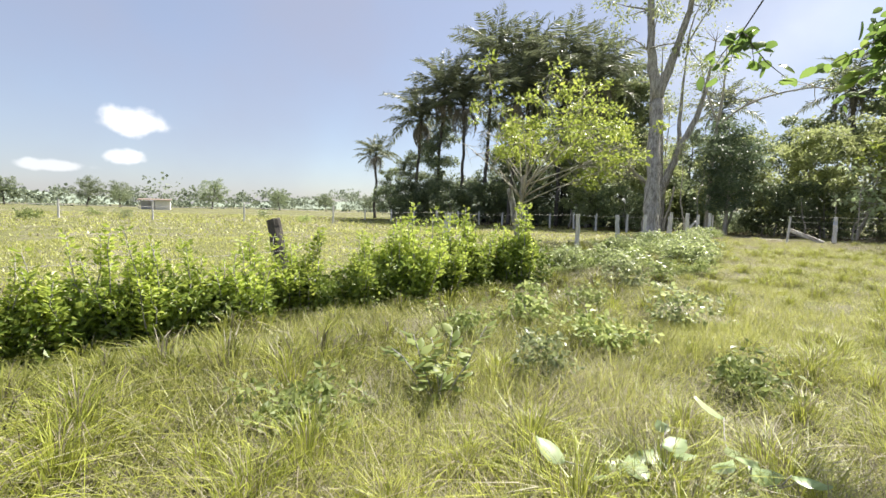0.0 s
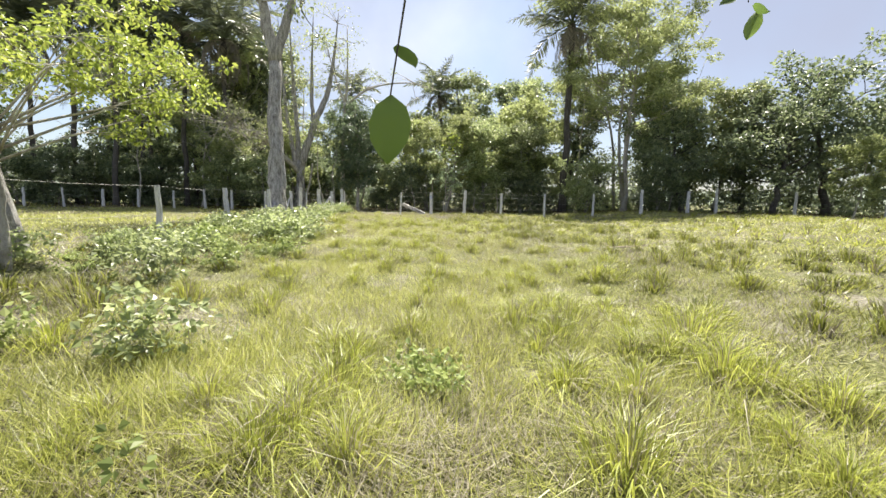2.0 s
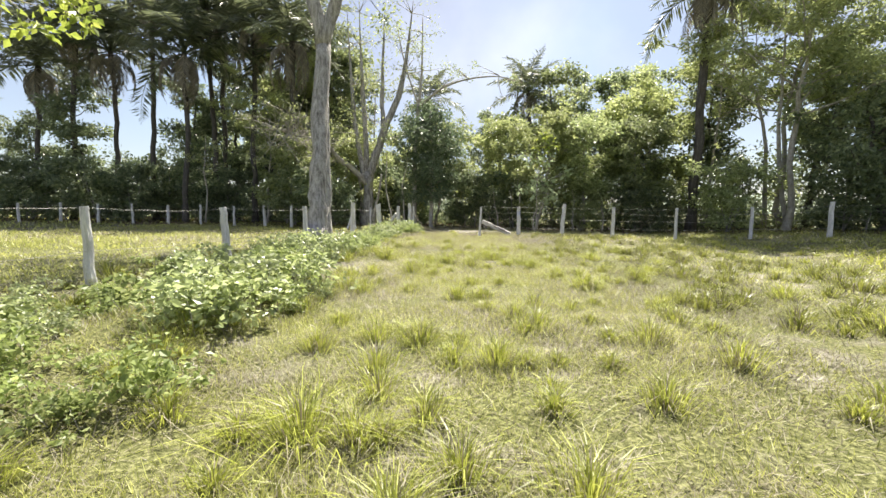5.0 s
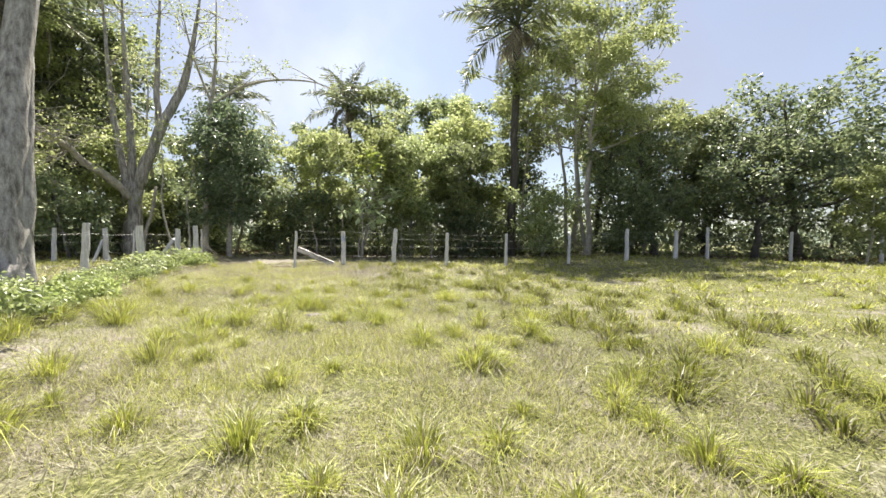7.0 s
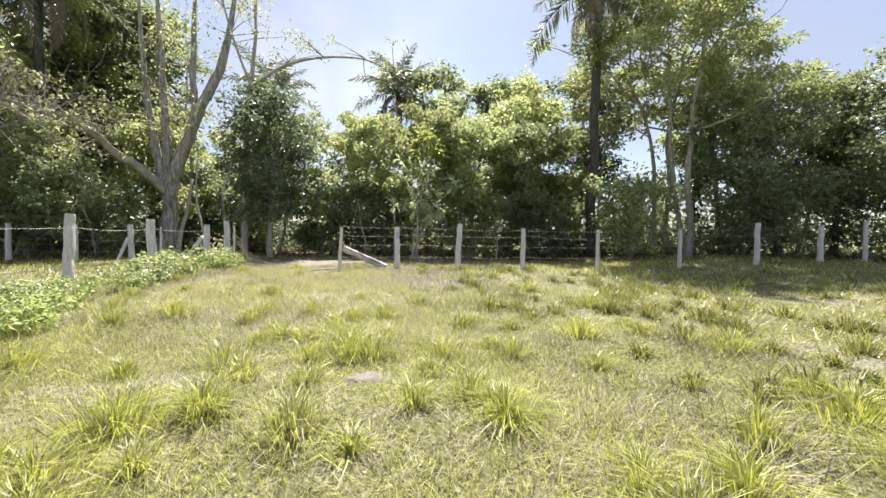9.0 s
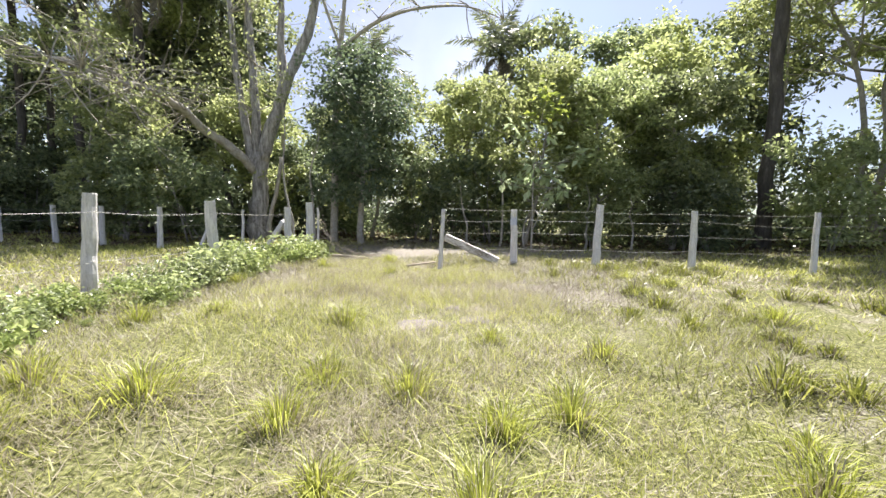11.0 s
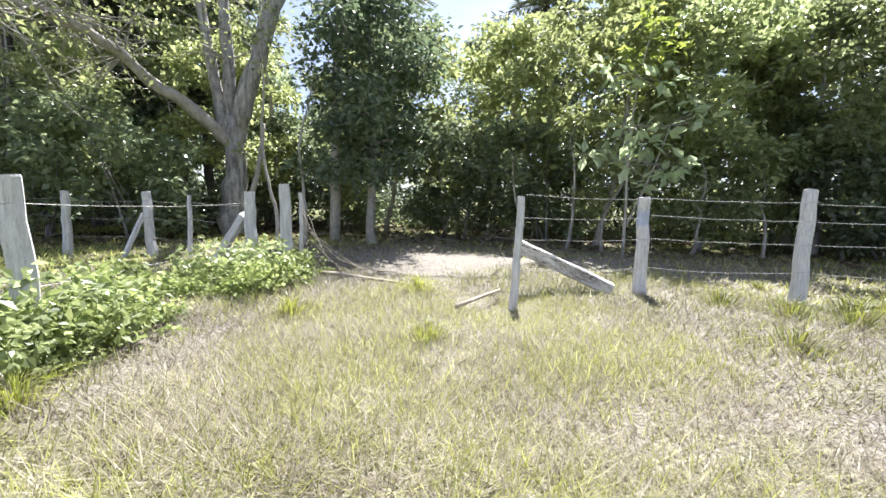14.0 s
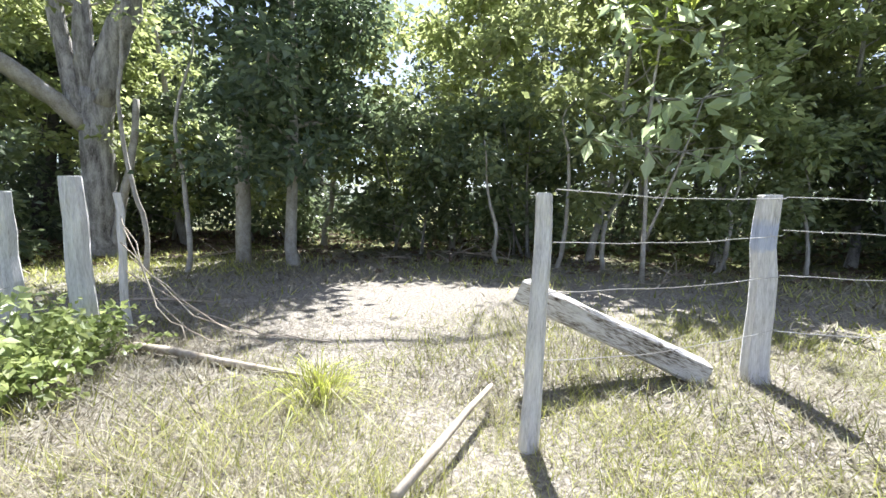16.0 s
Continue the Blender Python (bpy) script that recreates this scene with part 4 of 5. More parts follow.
def slim_tree():
    rng = np.random.default_rng(331)
    st = [([(0, 0, -0.1), (0.1, 0.1, 3), (0.1, 0.0, 6.2), (0.3, 0, 8.3)], [0.17, 0.14, 0.12, 0.11]),
          ([(0.3, 0, 8.1), (1.6, -0.9, 9.4), (3.0, -1.9, 9.9), (4.6, -3.0, 10.1), (6.0, -3.8, 9.6)], [0.09, 0.075, 0.06, 0.04, 0.015]),
          ([(0.3, 0, 8.2), (0.6, 0.1, 10.5), (0.7, 0.3, 14)], [0.1, 0.07, 0.03]),
          ([(0.3, 0, 8.2), (-0.5, 0.4, 10.5), (-1.0, 0.8, 13.5)], [0.07, 0.05, 0.02])]
    ends = []
    for a in ((1.6, -0.9, 9.4), (3.0, -1.9, 9.9), (4.6, -3.0, 10.1), (6.0, -3.8, 9.6), (0.6, 0.1, 10.5), (0.7, 0.3, 13), (-0.7, 0.5, 11.5)):
        st += twigs(rng, a, 0.03, 4, 1.6, 0.1, ends)
    custom_tree("slender_tree", 19.65, 31.9, "slender pale tree with a long crooked bare bough", st, [(e, 0.5) for e in ends], 700, 0.14, (BARK_PALE, LEAF_MID), 332)


def pale_shrub():
    rng = np.random.default_rng(341)
    st = [([(0, 0, -0.1), (0.1, 0.05, 1.2), (0.0, 0.1, 2.6), (0.1, 0, 4.4), (0.5, -0.1, 5.6)], [0.05, 0.04, 0.035, 0.02, 0.01]), ([(0.05, 0, 0.8), (0.5, -0.3, 2.0), (0.8, -0.5, 3.2)], [0.03, 0.025, 0.012])]
    ends = []
    for a in ((0, 0.1, 2.4), (0.1, 0, 3.2), (0.1, 0, 4.3), (0.8, -0.5, 3.2), (0.5, -0.3, 2.3)):
        st += twigs(rng, a, 0.012, 6, 0.9, 0.0, ends)
    ob = custom_tree("pale_leaved_shrub", 24.2, 24.9, "tall shrub with large pale glossy drooping leaves", st, [(e, 0.28) for e in ends], 230, 0.34, (BARK_PALE, LEAF_PALE), 342, width=0.5, category="shrub")
    top = Geo()
    for a in ((0.1, 0, 4.2), (0.2, 0, 4.7), (0.35, -0.05, 5.1), (0.5, -0.1, 5.6), (0.9, -0.4, 5.0)):
        n = 26
        p = np.asarray(a) + rng.normal(0, 0.22, (n, 3))
        leaves(top, p, rng.normal(size=(n, 3)) * [1, 1, 0.4] + [0, 0, -0.2], rng.uniform(0.16, 0.34, n), rng, 0.45)
    part("top_foliage", top.mesh("top_foliage", [LEAF_YELLOW]), ob, "young yellow-green leaves at the top")


def sapling_stems():
    for i, (x, y, h) in enumerate([(17.75, 31.4, 6.5), (18.35, 30.9, 5.0), (24.6, 26.9, 3.4), (25.3, 26.2, 3.0), (23.9, 27.9, 2.6), (26.9, 24.6, 2.6), (28.2, 23.3, 2.4)]):
        rng = np.random.default_rng(350 + i)
        pts = wander(rng, (0, 0, -0.1), (rng.normal(0, 0.5), rng.normal(0, 0.5), h), 9, 0.12)
        ends = []
        st = [(pts, np.linspace(0.055, 0.012, 9))]
        ends = [pts[6], pts[7], pts[8]]
        custom_tree("sapling", x, y, "thin crooked pale sapling stem with few leaves", st, [(e, 0.3) for e in ends], 120, 0.13, (BARK_PALE, LEAF_MID), 360 + i)


big_trunk()
yellow_tree()
branching_tree()
slim_tree()
pale_shrub()
sapling_stems()


# ---- undergrowth that fills the wood, one mass ----
def polyline_points(line, n, rng):
    line = np.asarray(line, float)
    seg = np.linalg.norm(np.diff(line, axis=0), axis=1)
    s = rng.random(n) * seg.sum()
    cum = np.concatenate([[0], np.cumsum(seg)])
    return np.stack([np.interp(s, cum, line[:, 0]), np.interp(s, cum, line[:, 1])], -1)


WOOD_WEST = [(-8.5, 53.0), (-3, 50.5), (2, 47), (8, 41.5), (12, 37.5), (16.0, 35.6), (21.5, 36.2)]
WOOD_EAST = [(21.5, 36.2), (24.8, 32.5), (28.5, 27.5), (32.5, 22.0), (35.5, 17.0), (38.0, 11.0), (41.0, 4.0), (44.5, -4.0), (49.0, -14.0), (53, -24)]


def build_undergrowth():
    rng = np.random.default_rng(400)
    # undergrowth and western brush carry their shade in the darkened leaf colour
    for name, line, n, mat, high, back, size in (("undergrowth_west", WOOD_WEST, 36000, LEAF_DARK_SHADED, 6.5, 12.0, 0.31), ("undergrowth_east", WOOD_EAST, 60000, LEAF_DARK_SHADED, 7.0, 13.0, 0.31),
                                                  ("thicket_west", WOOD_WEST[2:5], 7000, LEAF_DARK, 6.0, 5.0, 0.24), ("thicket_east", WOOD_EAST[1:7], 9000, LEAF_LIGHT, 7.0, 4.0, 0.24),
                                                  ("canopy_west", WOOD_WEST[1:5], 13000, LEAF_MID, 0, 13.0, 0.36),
                                                  ("brush_west", WOOD_WEST, 9000, LEAF_DARK_SHADED, 1.6, 7.0, 0.22), ("brush_east", WOOD_EAST, 15000, LEAF_DARK, 1.6, 7.0, 0.22)):
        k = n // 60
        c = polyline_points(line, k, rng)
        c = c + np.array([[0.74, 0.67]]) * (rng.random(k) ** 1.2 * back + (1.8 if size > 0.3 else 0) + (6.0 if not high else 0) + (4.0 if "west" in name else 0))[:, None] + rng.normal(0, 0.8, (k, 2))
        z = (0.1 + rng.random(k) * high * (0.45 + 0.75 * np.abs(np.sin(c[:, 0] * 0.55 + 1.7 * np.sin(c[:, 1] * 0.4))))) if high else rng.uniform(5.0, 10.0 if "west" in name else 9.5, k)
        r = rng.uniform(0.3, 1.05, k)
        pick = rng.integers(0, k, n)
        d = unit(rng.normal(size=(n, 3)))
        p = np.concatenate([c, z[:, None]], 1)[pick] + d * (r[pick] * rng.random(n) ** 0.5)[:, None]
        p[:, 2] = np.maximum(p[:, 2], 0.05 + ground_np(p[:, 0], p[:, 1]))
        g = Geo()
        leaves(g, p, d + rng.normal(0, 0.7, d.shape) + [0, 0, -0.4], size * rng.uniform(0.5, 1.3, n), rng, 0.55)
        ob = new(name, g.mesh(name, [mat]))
        tagged(ob, "dense leafy undergrowth deep in the wood, its leaf colour darkened as shade" if "under" in name else "uneven leafy thicket along the wood" if "thick" in name else "low tangled brush on the wood's floor" if high else "overlapping leafy crowns deep in the wood", "undergrowth", kind="stuff")
    # leaf litter
    n = 26000
    p = np.concatenate([polyline_points(WOOD_WEST, n // 2, rng), polyline_points(WOOD_EAST, n // 2, rng)])
    p = p + np.array([[0.74, 0.67]]) * (rng.random(n) * 14 - 4.0)[:, None] + rng.normal(0, 0.6, (n, 2))
    p = np.concatenate([p, (ground_np(p[:, 0], p[:, 1]) + 0.02)[:, None]], 1)
    g = Geo()
    d = rng.normal(size=(n, 3)) * [1, 1, 0.12]
    leaves(g, p, d, rng.uniform(0.1, 0.28, n), rng, 0.6)
    tagged(new("leaf_litter", g.mesh("leaf_litter", [LEAF_SCATTER])), "dry brown fallen leaves under the trees", "leaf litter", kind="stuff")


build_undergrowth()

# ---- hedge by the ditch, weeds along the fence ----
def hedge_parts(seed):
    """A shrub of many upright shoots: dense and dark below, loose bright shoots above."""
    rng = np.random.default_rng(seed)
    st, fill, shoots = Geo(), Geo(), Geo()
    for i in range(17):
        a, r = rng.uniform(0, 6.28), rng.uniform(0.05, 0.62)
        top = np.array([math.cos(a) * r, math.sin(a) * r, rng.uniform(0.85, 1.2) + (0.4 if i < 4 else 0)])
        pts = wander(rng, (top[0] * 0.4, top[1] * 0.4, -0.05), top, 7, 0.03)
        tube(st, pts, np.linspace(0.014, 0.004, 7), 4)
        n = 85
        k = rng.random(n) ** 0.8
        p = np.stack([np.interp(0.3 + 0.7 * k, np.linspace(0, 1, 7), pts[:, c]) for c in range(3)], -1)
        d = unit(rng.normal(size=(n, 3)) * [1, 1, 0.3]) + [0, 0, 0.45]
        leaves(shoots, p + d * 0.05 * rng.random((n, 1)), d, rng.uniform(0.07, 0.14, n) * (1.1 - 0.45 * k), rng, 0.5)
    n = 1700
    a, r = rng.uniform(0, 6.28, n), 0.68 * rng.random(n) ** 0.5
    lump = 0.75 + 0.2 * np.sin(a * 3 + seed)
    p = np.stack([np.cos(a) * r * lump, np.sin(a) * r * lump, rng.uniform(0.08, 1.0, n) * (1 - 0.35 * r)], -1)
    leaves(fill, p, rng.normal(size=(n, 3)) + p * [1.5, 1.5, 0] + [0, 0, 0.1], rng.uniform(0.06, 0.13, n), rng, 0.5)
    return st.mesh("stem", [BARK_GREY], True), fill.mesh("foliage", [LEAF_HEDGE]), shoots.mesh("shoots", [LEAF_YELLOW])


HEDGE = [hedge_parts(501 + i) for i in range(4)]
rng_h = np.random.default_rng(500)
for i in range(38):
    u = i / 37
    x, y = -8.2 + 9.6 * u + rng_h.normal(0, 0.22), 0.3 + 8.4 * u + rng_h.normal(0, 0.22)
    ob = thing("hedge_shrub", x, y, "bright yellow-green leafy hedge shrub beside the ditch", "shrub", "hedge along the old fence", turn=rng_h.uniform(0, 6.28), scale=rng_h.uniform(0.78, 1.15) * (0.86 if i < 17 else 0.92 if i < 25 else 1.0))
    for nm, me in zip(("stem", "foliage", "crown"), HEDGE[i % 4]):
        part(nm, me, ob)
WEEDS = [tree_parts(521 + i, hh, 0.05, 0.48, 0.008, 12, 0.17, nn, lf, crown_low=0.05, mats=(BARK_GREY, mt), stems=4, width=0.7) for i, (hh, nn, lf, mt) in enumerate(((0.45, 480, 0.095, LEAF_WEED), (0.75, 400, 0.11, LEAF_MID), (0.58, 420, 0.105, LEAF_WEED)))]
rng_w = np.random.default_rng(520)


def along_fence(u, c):
    """From distance along and across the old fence line to the plan."""
    return u * 0.70 - c * 0.714, 9.4 + u * 0.714 + c * 0.70


for i in range(235):
    u = rng_w.uniform(3.0, 23.3) if i < 185 else rng_w.uniform(3.0, 14.0)
    near = u > 14.5
    c = -0.1 - (23.5 - u) * 0.17 + rng_w.uniform(0.25, 1.5) if near else rng_w.uniform(-4.1 if u < 8 else -2.9 + 0.16 * (u - 8), 0.2)
    x, y = along_fence(u, c)
    tree("weed_clump", WEEDS[i % 3], x, y, "leafy green weed clump beside the fence", "weeds along the fence", rng_w.uniform(0, 6.28), rng_w.choice([0.4, 0.7, 1.0, 1.25, 1.6]) * (0.44 if 14.5 < u < 19 else 0.58 if near else 0.5), "weed")

for i, (x, y, sc) in enumerate(((1.9, 4.6, 0.8), (0.9, 3.6, 0.55), (2.6, 3.4, 0.6), (-0.8, 2.4, 0.6), (3.3, 5.6, 0.7), (1.2, 5.6, 0.8), (2.2, 6.6, 0.7), (3.6, 8.2, 0.8), (0.3, 4.6, 0.6), (4.6, 3.8, 0.5))):
    tree("weed_clump", WEEDS[i % 3], x, y, "leafy green weed among tall grass", "weeds in the grass", i * 1.3, sc, "weed")

for i, (x, y, sc) in enumerate(((16.5, 25.6, 0.75), (16.15, 26.0, 0.9), (16.75, 26.15, 0.7), (16.1, 25.25, 0.8), (15.7, 25.7, 0.9), (16.45, 26.6, 0.8), (15.8, 25.0, 0.8))):
    tree("weed_clump", WEEDS[2 - i % 3], x, y, "leafy green weed clump beside the gate post", "weeds along the fence", i * 1.7, sc, "weed")


def broad_weed(x, y, h, n, leaf, mat, label, seed):
    rng = np.random.default_rng(seed)
    ob = thing("broad_leaved_weed", x, y, label, "weed", "weeds in the grass")
    stems, crown = Geo(), Geo()
    per = max(3, n // 6)
    for i in range(6):
        e = np.array([rng.normal(0, 0.16), rng.normal(0, 0.16), h * rng.uniform(0.6, 1.0)])
        pts = wander(rng, (0, 0, -0.03), e, 6, 0.012)
        tube(stems, pts, np.linspace(0.007, 0.003, 6), 5)
        for k in np.linspace(0.3, 1.0, per):
            p = np.array([np.interp(k, np.linspace(0, 1, 6), pts[:, c]) for c in range(3)])
            az = k * 11 + i
            d = np.array([math.cos(az), math.sin(az), rng.uniform(-0.2, 0.5)])
            big_leaf(crown, p, d, leaf * rng.uniform(0.7, 1.2), rng, np.array([-math.sin(az), math.cos(az), rng.normal(0, 0.25)]))
    part("stem", stems.mesh("stem", [BARK_GREY], True), ob)
    part("crown", crown.mesh("crown", [mat], True), ob)


broad_weed(0.05, 3.0, 0.6, 75, 0.12, LEAF_WEED, "broad-leaved green weed among tall grass", 541)
broad_weed(1.1, 2.05, 0.3, 22, 0.15, LEAF_PALE, "low weed with large pale leaves in the grass", 543)
broad_weed(1.55, 2.0, 0.28, 18, 0.15, LEAF_PALE, "low weed with large pale leaves in the grass", 545)


# ---- the tree whose twigs hang over the way ----
def overhanging_tree():
    rng = np.random.default_rng(551)
    ob = thing("overhanging_tree", 4.7, 0.2, "small tree with round green leaves hanging over the way", "tree")
    st = [([(0, 0, -0.15), (0.05, 0.1, 1.3), (-0.1, 0.4, 2.7), (-0.5, 1.1, 3.5), (-1.05, 1.9, 3.7), (-1.5, 2.5, 3.9), (-1.9, 3.12, 4.0)], [0.08, 0.07, 0.06, 0.045, 0.03, 0.02, 0.012])]
    ends = []
    for i in range(28):
        k = rng.random() ** 1.3
        e = np.array([-0.95 - 0.85 * k + rng.normal(0, 0.3), 1.85 + 1.0 * k + rng.normal(0, 0.22), 2.2 + 0.6 * k + rng.normal(0, 0.12)])
        a = np.array([-0.9 - 0.95 * k, 1.7 + 1.35 * k, 3.65 + 0.3 * k])
        st.append(([a, (a + e) / 2 + [0, 0, 0.1], e], [0.012, 0.008, 0.005]))
        for q in range(4):
            f = e + [rng.normal(0, 0.25), rng.normal(0, 0.25), -rng.uniform(0.08, 0.34)]
            st.append(([e, (e + f) / 2 + rng.normal(0, 0.04, 3), f], [0.005, 0.004, 0.002]))
            ends += [e * (1 - k2) + f * k2 for k2 in (0.0, 0.3, 0.55, 0.8, 1.0)]
    # one twig hangs low over the way
    low = np.array([-1.61, 2.05, 1.24])
    st.append(([(-1.1, 1.95, 3.7), (-1.3, 2.0, 2.4), (-1.56, 2.04, 1.65), low + [0, 0, 0.1]], [0.007, 0.004, 0.002, 0.001]))
    g = Geo()
    for pts, rr in st:
        tube(g, pts, rr, 6, rng, 0.04)
    part("trunk", g.mesh("trunk", [BARK_DARK], True), ob)
    cr = Geo()
    for e in ends:
        for k in range(3):
            big_leaf(cr, e + rng.normal(0, 0.03, 3), rng.normal(size=3) * [1, 1, 0.4] + [0, 0, -0.6], rng.uniform(0.06, 0.12), rng)
    for q, size, d in (((0, 0, 0.1), 0.085, (0.1, 0.2, -1)), ((0.01, 0, 0.16), 0.04, (0.8, 0.2, -0.3)), ((0.02, 0, 0.24), 0.045, (-0.6, 0.5, -0.5))):
        big_leaf(cr, low + q, d, size, rng, (0.73, -0.67, 0))
    part("crown", cr.mesh("crown", [LEAF_OVER], True), ob)


overhanging_tree()


# ---- dead branches and bare soil ----
def dead_branch(x, y, size, seed):
    rng = np.random.default_rng(seed)
    ends = []
    a = rng.uniform(0, 6.28)
    d = np.array([math.cos(a), math.sin(a), 0.12])
    st = [([d * -0.5 * size + [0, 0, 0.06], d * 0.1 * size + [0, 0, 0.1 * size], d * 0.7 * size + [0, 0, 0.05]], [0.022 * size, 0.016 * size, 0.006])]
    for k in (-0.2, 0.1, 0.35, 0.55):
        st += twigs(rng, d * k * size + [0, 0, 0.07 * size], 0.009 * size, 3, 0.45 * size, 0.25, ends)
    custom_tree("dead_branch", x, y, "dry pale dead branch lying on the ground", st, [], 0, 0.1, (STICK, LEAF_DRY), seed, category="branch")


for i, (x, y, sz) in enumerate(((24.3, 28.4, 1.5), (23.6, 29.2, 1.3), (19.3, 33.0, 1.2), (22.6, 29.9, 1.1), (12.0, 6.0, 0.8), (24.4, 24.6, 1.2), (17.6, 27.9, 1.0), (22.9, 26.4, 0.9))):
    dead_branch(x, y, sz, 800 + i)


def soil_patch(x, y, r, seed):
    """A low trampled crust of pale earth."""
    rng = np.random.default_rng(seed)
    a = np.linspace(0, 2 * np.pi, 28, endpoint=False)
    edge = 1 + 0.18 * np.sin(a * 3 + seed) + rng.normal(0, 0.07, 28)
    v = [np.array([[x, y, ground_z(x, y) + 0.028]])]
    for f, h in ((0.4, 0.025), (0.75, 0.015), (1.0, -0.03)):
        px, py = x + np.cos(a) * r * f * edge, y + np.sin(a) * r * f * edge * 0.8
        v.append(np.stack([px, py, ground_np(px, py) + h + rng.normal(0, 0.006, 28)], -1))
    i = np.arange(28)
    n = (i + 1) % 28
    g = Geo()
    g.add(np.concatenate(v), np.stack([np.zeros(28, int), 1 + i, 1 + n], -1))
    for q in (0, 1):
        g.f.append(np.stack([1 + q * 28 + i, 1 + (q + 1) * 28 + i, 1 + (q + 1) * 28 + n, 1 + q * 28 + n], -1))
        g.m.append(np.zeros(28, np.int32))
    ob = new("soil_patch", g.mesh("soil_patch", [CRUST], True))
    tagged(ob, "pale cracked bare earth patch in the grass", "soil")


CRUST = rough_surface("pale_crust", [(0.3, (0.1, 0.086, 0.078)), (0.7, (0.25, 0.225, 0.21))], 6.0, bump=0.8, fine=60, dist=0.02)
for i, (x, y, r) in enumerate(((15.1, 18.65, 0.42), (15.75, 18.5, 0.3), (15.97, 19.15, 0.17), (12.75, 14.45, 0.19), (4.3, 1.9, 0.3), (4.0, 1.2, 0.25), (6.3, 5.3, 0.22))):
    soil_patch(x, y, r, 820 + i)


# ---- far distance ----
def build_distance():
    rng = np.random.default_rng(600)
    # woods all round the pasture, distance haze mixed into their leaf colour
    n, k = 64000, 900
    az = rng.uniform(0, 2 * np.pi, k)
    dist = rng.uniform(170, 260, k)
    c = np.stack([np.cos(az) * dist, np.sin(az) * dist + 20, rng.random(k) ** 1.2 * (5 + 5 * (0.5 + 0.5 * np.sin(az * 9) * np.sin(az * 23 + 1)))], -1)
    pick = rng.integers(0, k, n)
    d = unit(rng.normal(size=(n, 3)))
    p = c[pick] + d * (rng.uniform(1.5, 5, k)[pick] * rng.random(n) ** 0.5)[:, None] * [[1.6, 1.6, 0.7]]
    p[:, 2] = np.maximum(p[:, 2], 0.2)
    g = Geo()
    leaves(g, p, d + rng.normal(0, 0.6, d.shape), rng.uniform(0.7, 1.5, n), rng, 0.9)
    tagged(new("far_woods", g.mesh("far_woods", [LEAF_FAR_HAZE])), "far line of trees round the pasture", "woods", kind="stuff")
    # low hills, aerial haze painted into their pale colour
    a = np.linspace(0, 2 * np.pi, 241)
    rows = []
    for r, hh in ((560, 0), (640, 0.55), (720, 1.0), (820, 0.9), (1000, 0)):
        z = hh * (15 + 9 * np.sin(a * 5 + 0.6) + 5 * np.sin(a * 13 + 2) + 2.5 * np.sin(a * 37))
        rows.append(np.stack([np.cos(a) * r, np.sin(a) * r, np.maximum(z, 0) - 0.5], -1))
    v = np.concatenate(rows)
    i, j = np.meshgrid(np.arange(4), np.arange(240), indexing="ij")
    f = np.stack([i * 241 + j, i * 241 + j + 1, (i + 1) * 241 + j + 1, (i + 1) * 241 + j], -1).reshape(-1, 4)
    hill = rough_surface("wooded_hill_haze", [(0.3, (0.17, 0.21, 0.16)), (0.7, (0.27, 0.31, 0.24))], 0.02, fine=0.2, dist=2.0)
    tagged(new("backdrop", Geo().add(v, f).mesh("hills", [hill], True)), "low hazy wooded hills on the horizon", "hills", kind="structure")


build_distance()


def far_hut():
    ob = thing("hut", -68, 100, "small far limewashed hut with an open dark bay", "hut", turn=0.5)
    def box(g, x0, x1, y0, y1, z0, z1, slot=0):
        v = np.array([(x, y, z) for x in (x0, x1) for y in (y0, y1) for z in (z0, z1)], float)
        g.add(v, np.array([(0, 1, 3, 2), (4, 6, 7, 5), (0, 4, 5, 1), (2, 3, 7, 6), (0, 2, 6, 4), (1, 5, 7, 3)]), slot)
    g = Geo()
    box(g, 0, 3, -1.5, -1.3, 0, 2.1)
    box(g, 0, 3, 1.3, 1.5, 0, 2.1)
    box(g, 2.8, 3, -1.3, 1.3, 0, 2.1)
    box(g, 0, 0.2, -1.3, 1.3, 0, 2.1)
    part("wall", g.mesh("wall", [WALL_LIME]), ob)
    for x in (-3, -1.5):
        for y in (-1.4, 1.4):
            g = Geo()
            box(g, x - 0.06, x + 0.06, y - 0.06, y + 0.06, 0, 2.2)
            part("bay_post", g.mesh("bay_post", [WOOD_GREY]), ob)
    g = Geo()
    box(g, -3, 0, 1.3, 1.4, 0, 2.0)
    part("back_wall", g.mesh("back_wall", [WOOD_GREY]), ob)
    g = Geo()
    v = np.array([(-3.4, -2, 2.15), (3.3, -2, 2.15), (3.3, 2, 2.5), (-3.4, 2, 2.5)], float)
    v = np.concatenate([v, v + [0, 0, 0.08]])
    g.add(v, np.array([(3, 2, 1, 0), (4, 5, 6, 7), (0, 1, 5, 4), (1, 2, 6, 5), (2, 3, 7, 6), (3, 0, 4, 7)]))
    part("roof", g.mesh("roof", [ROOF_TIN]), ob)


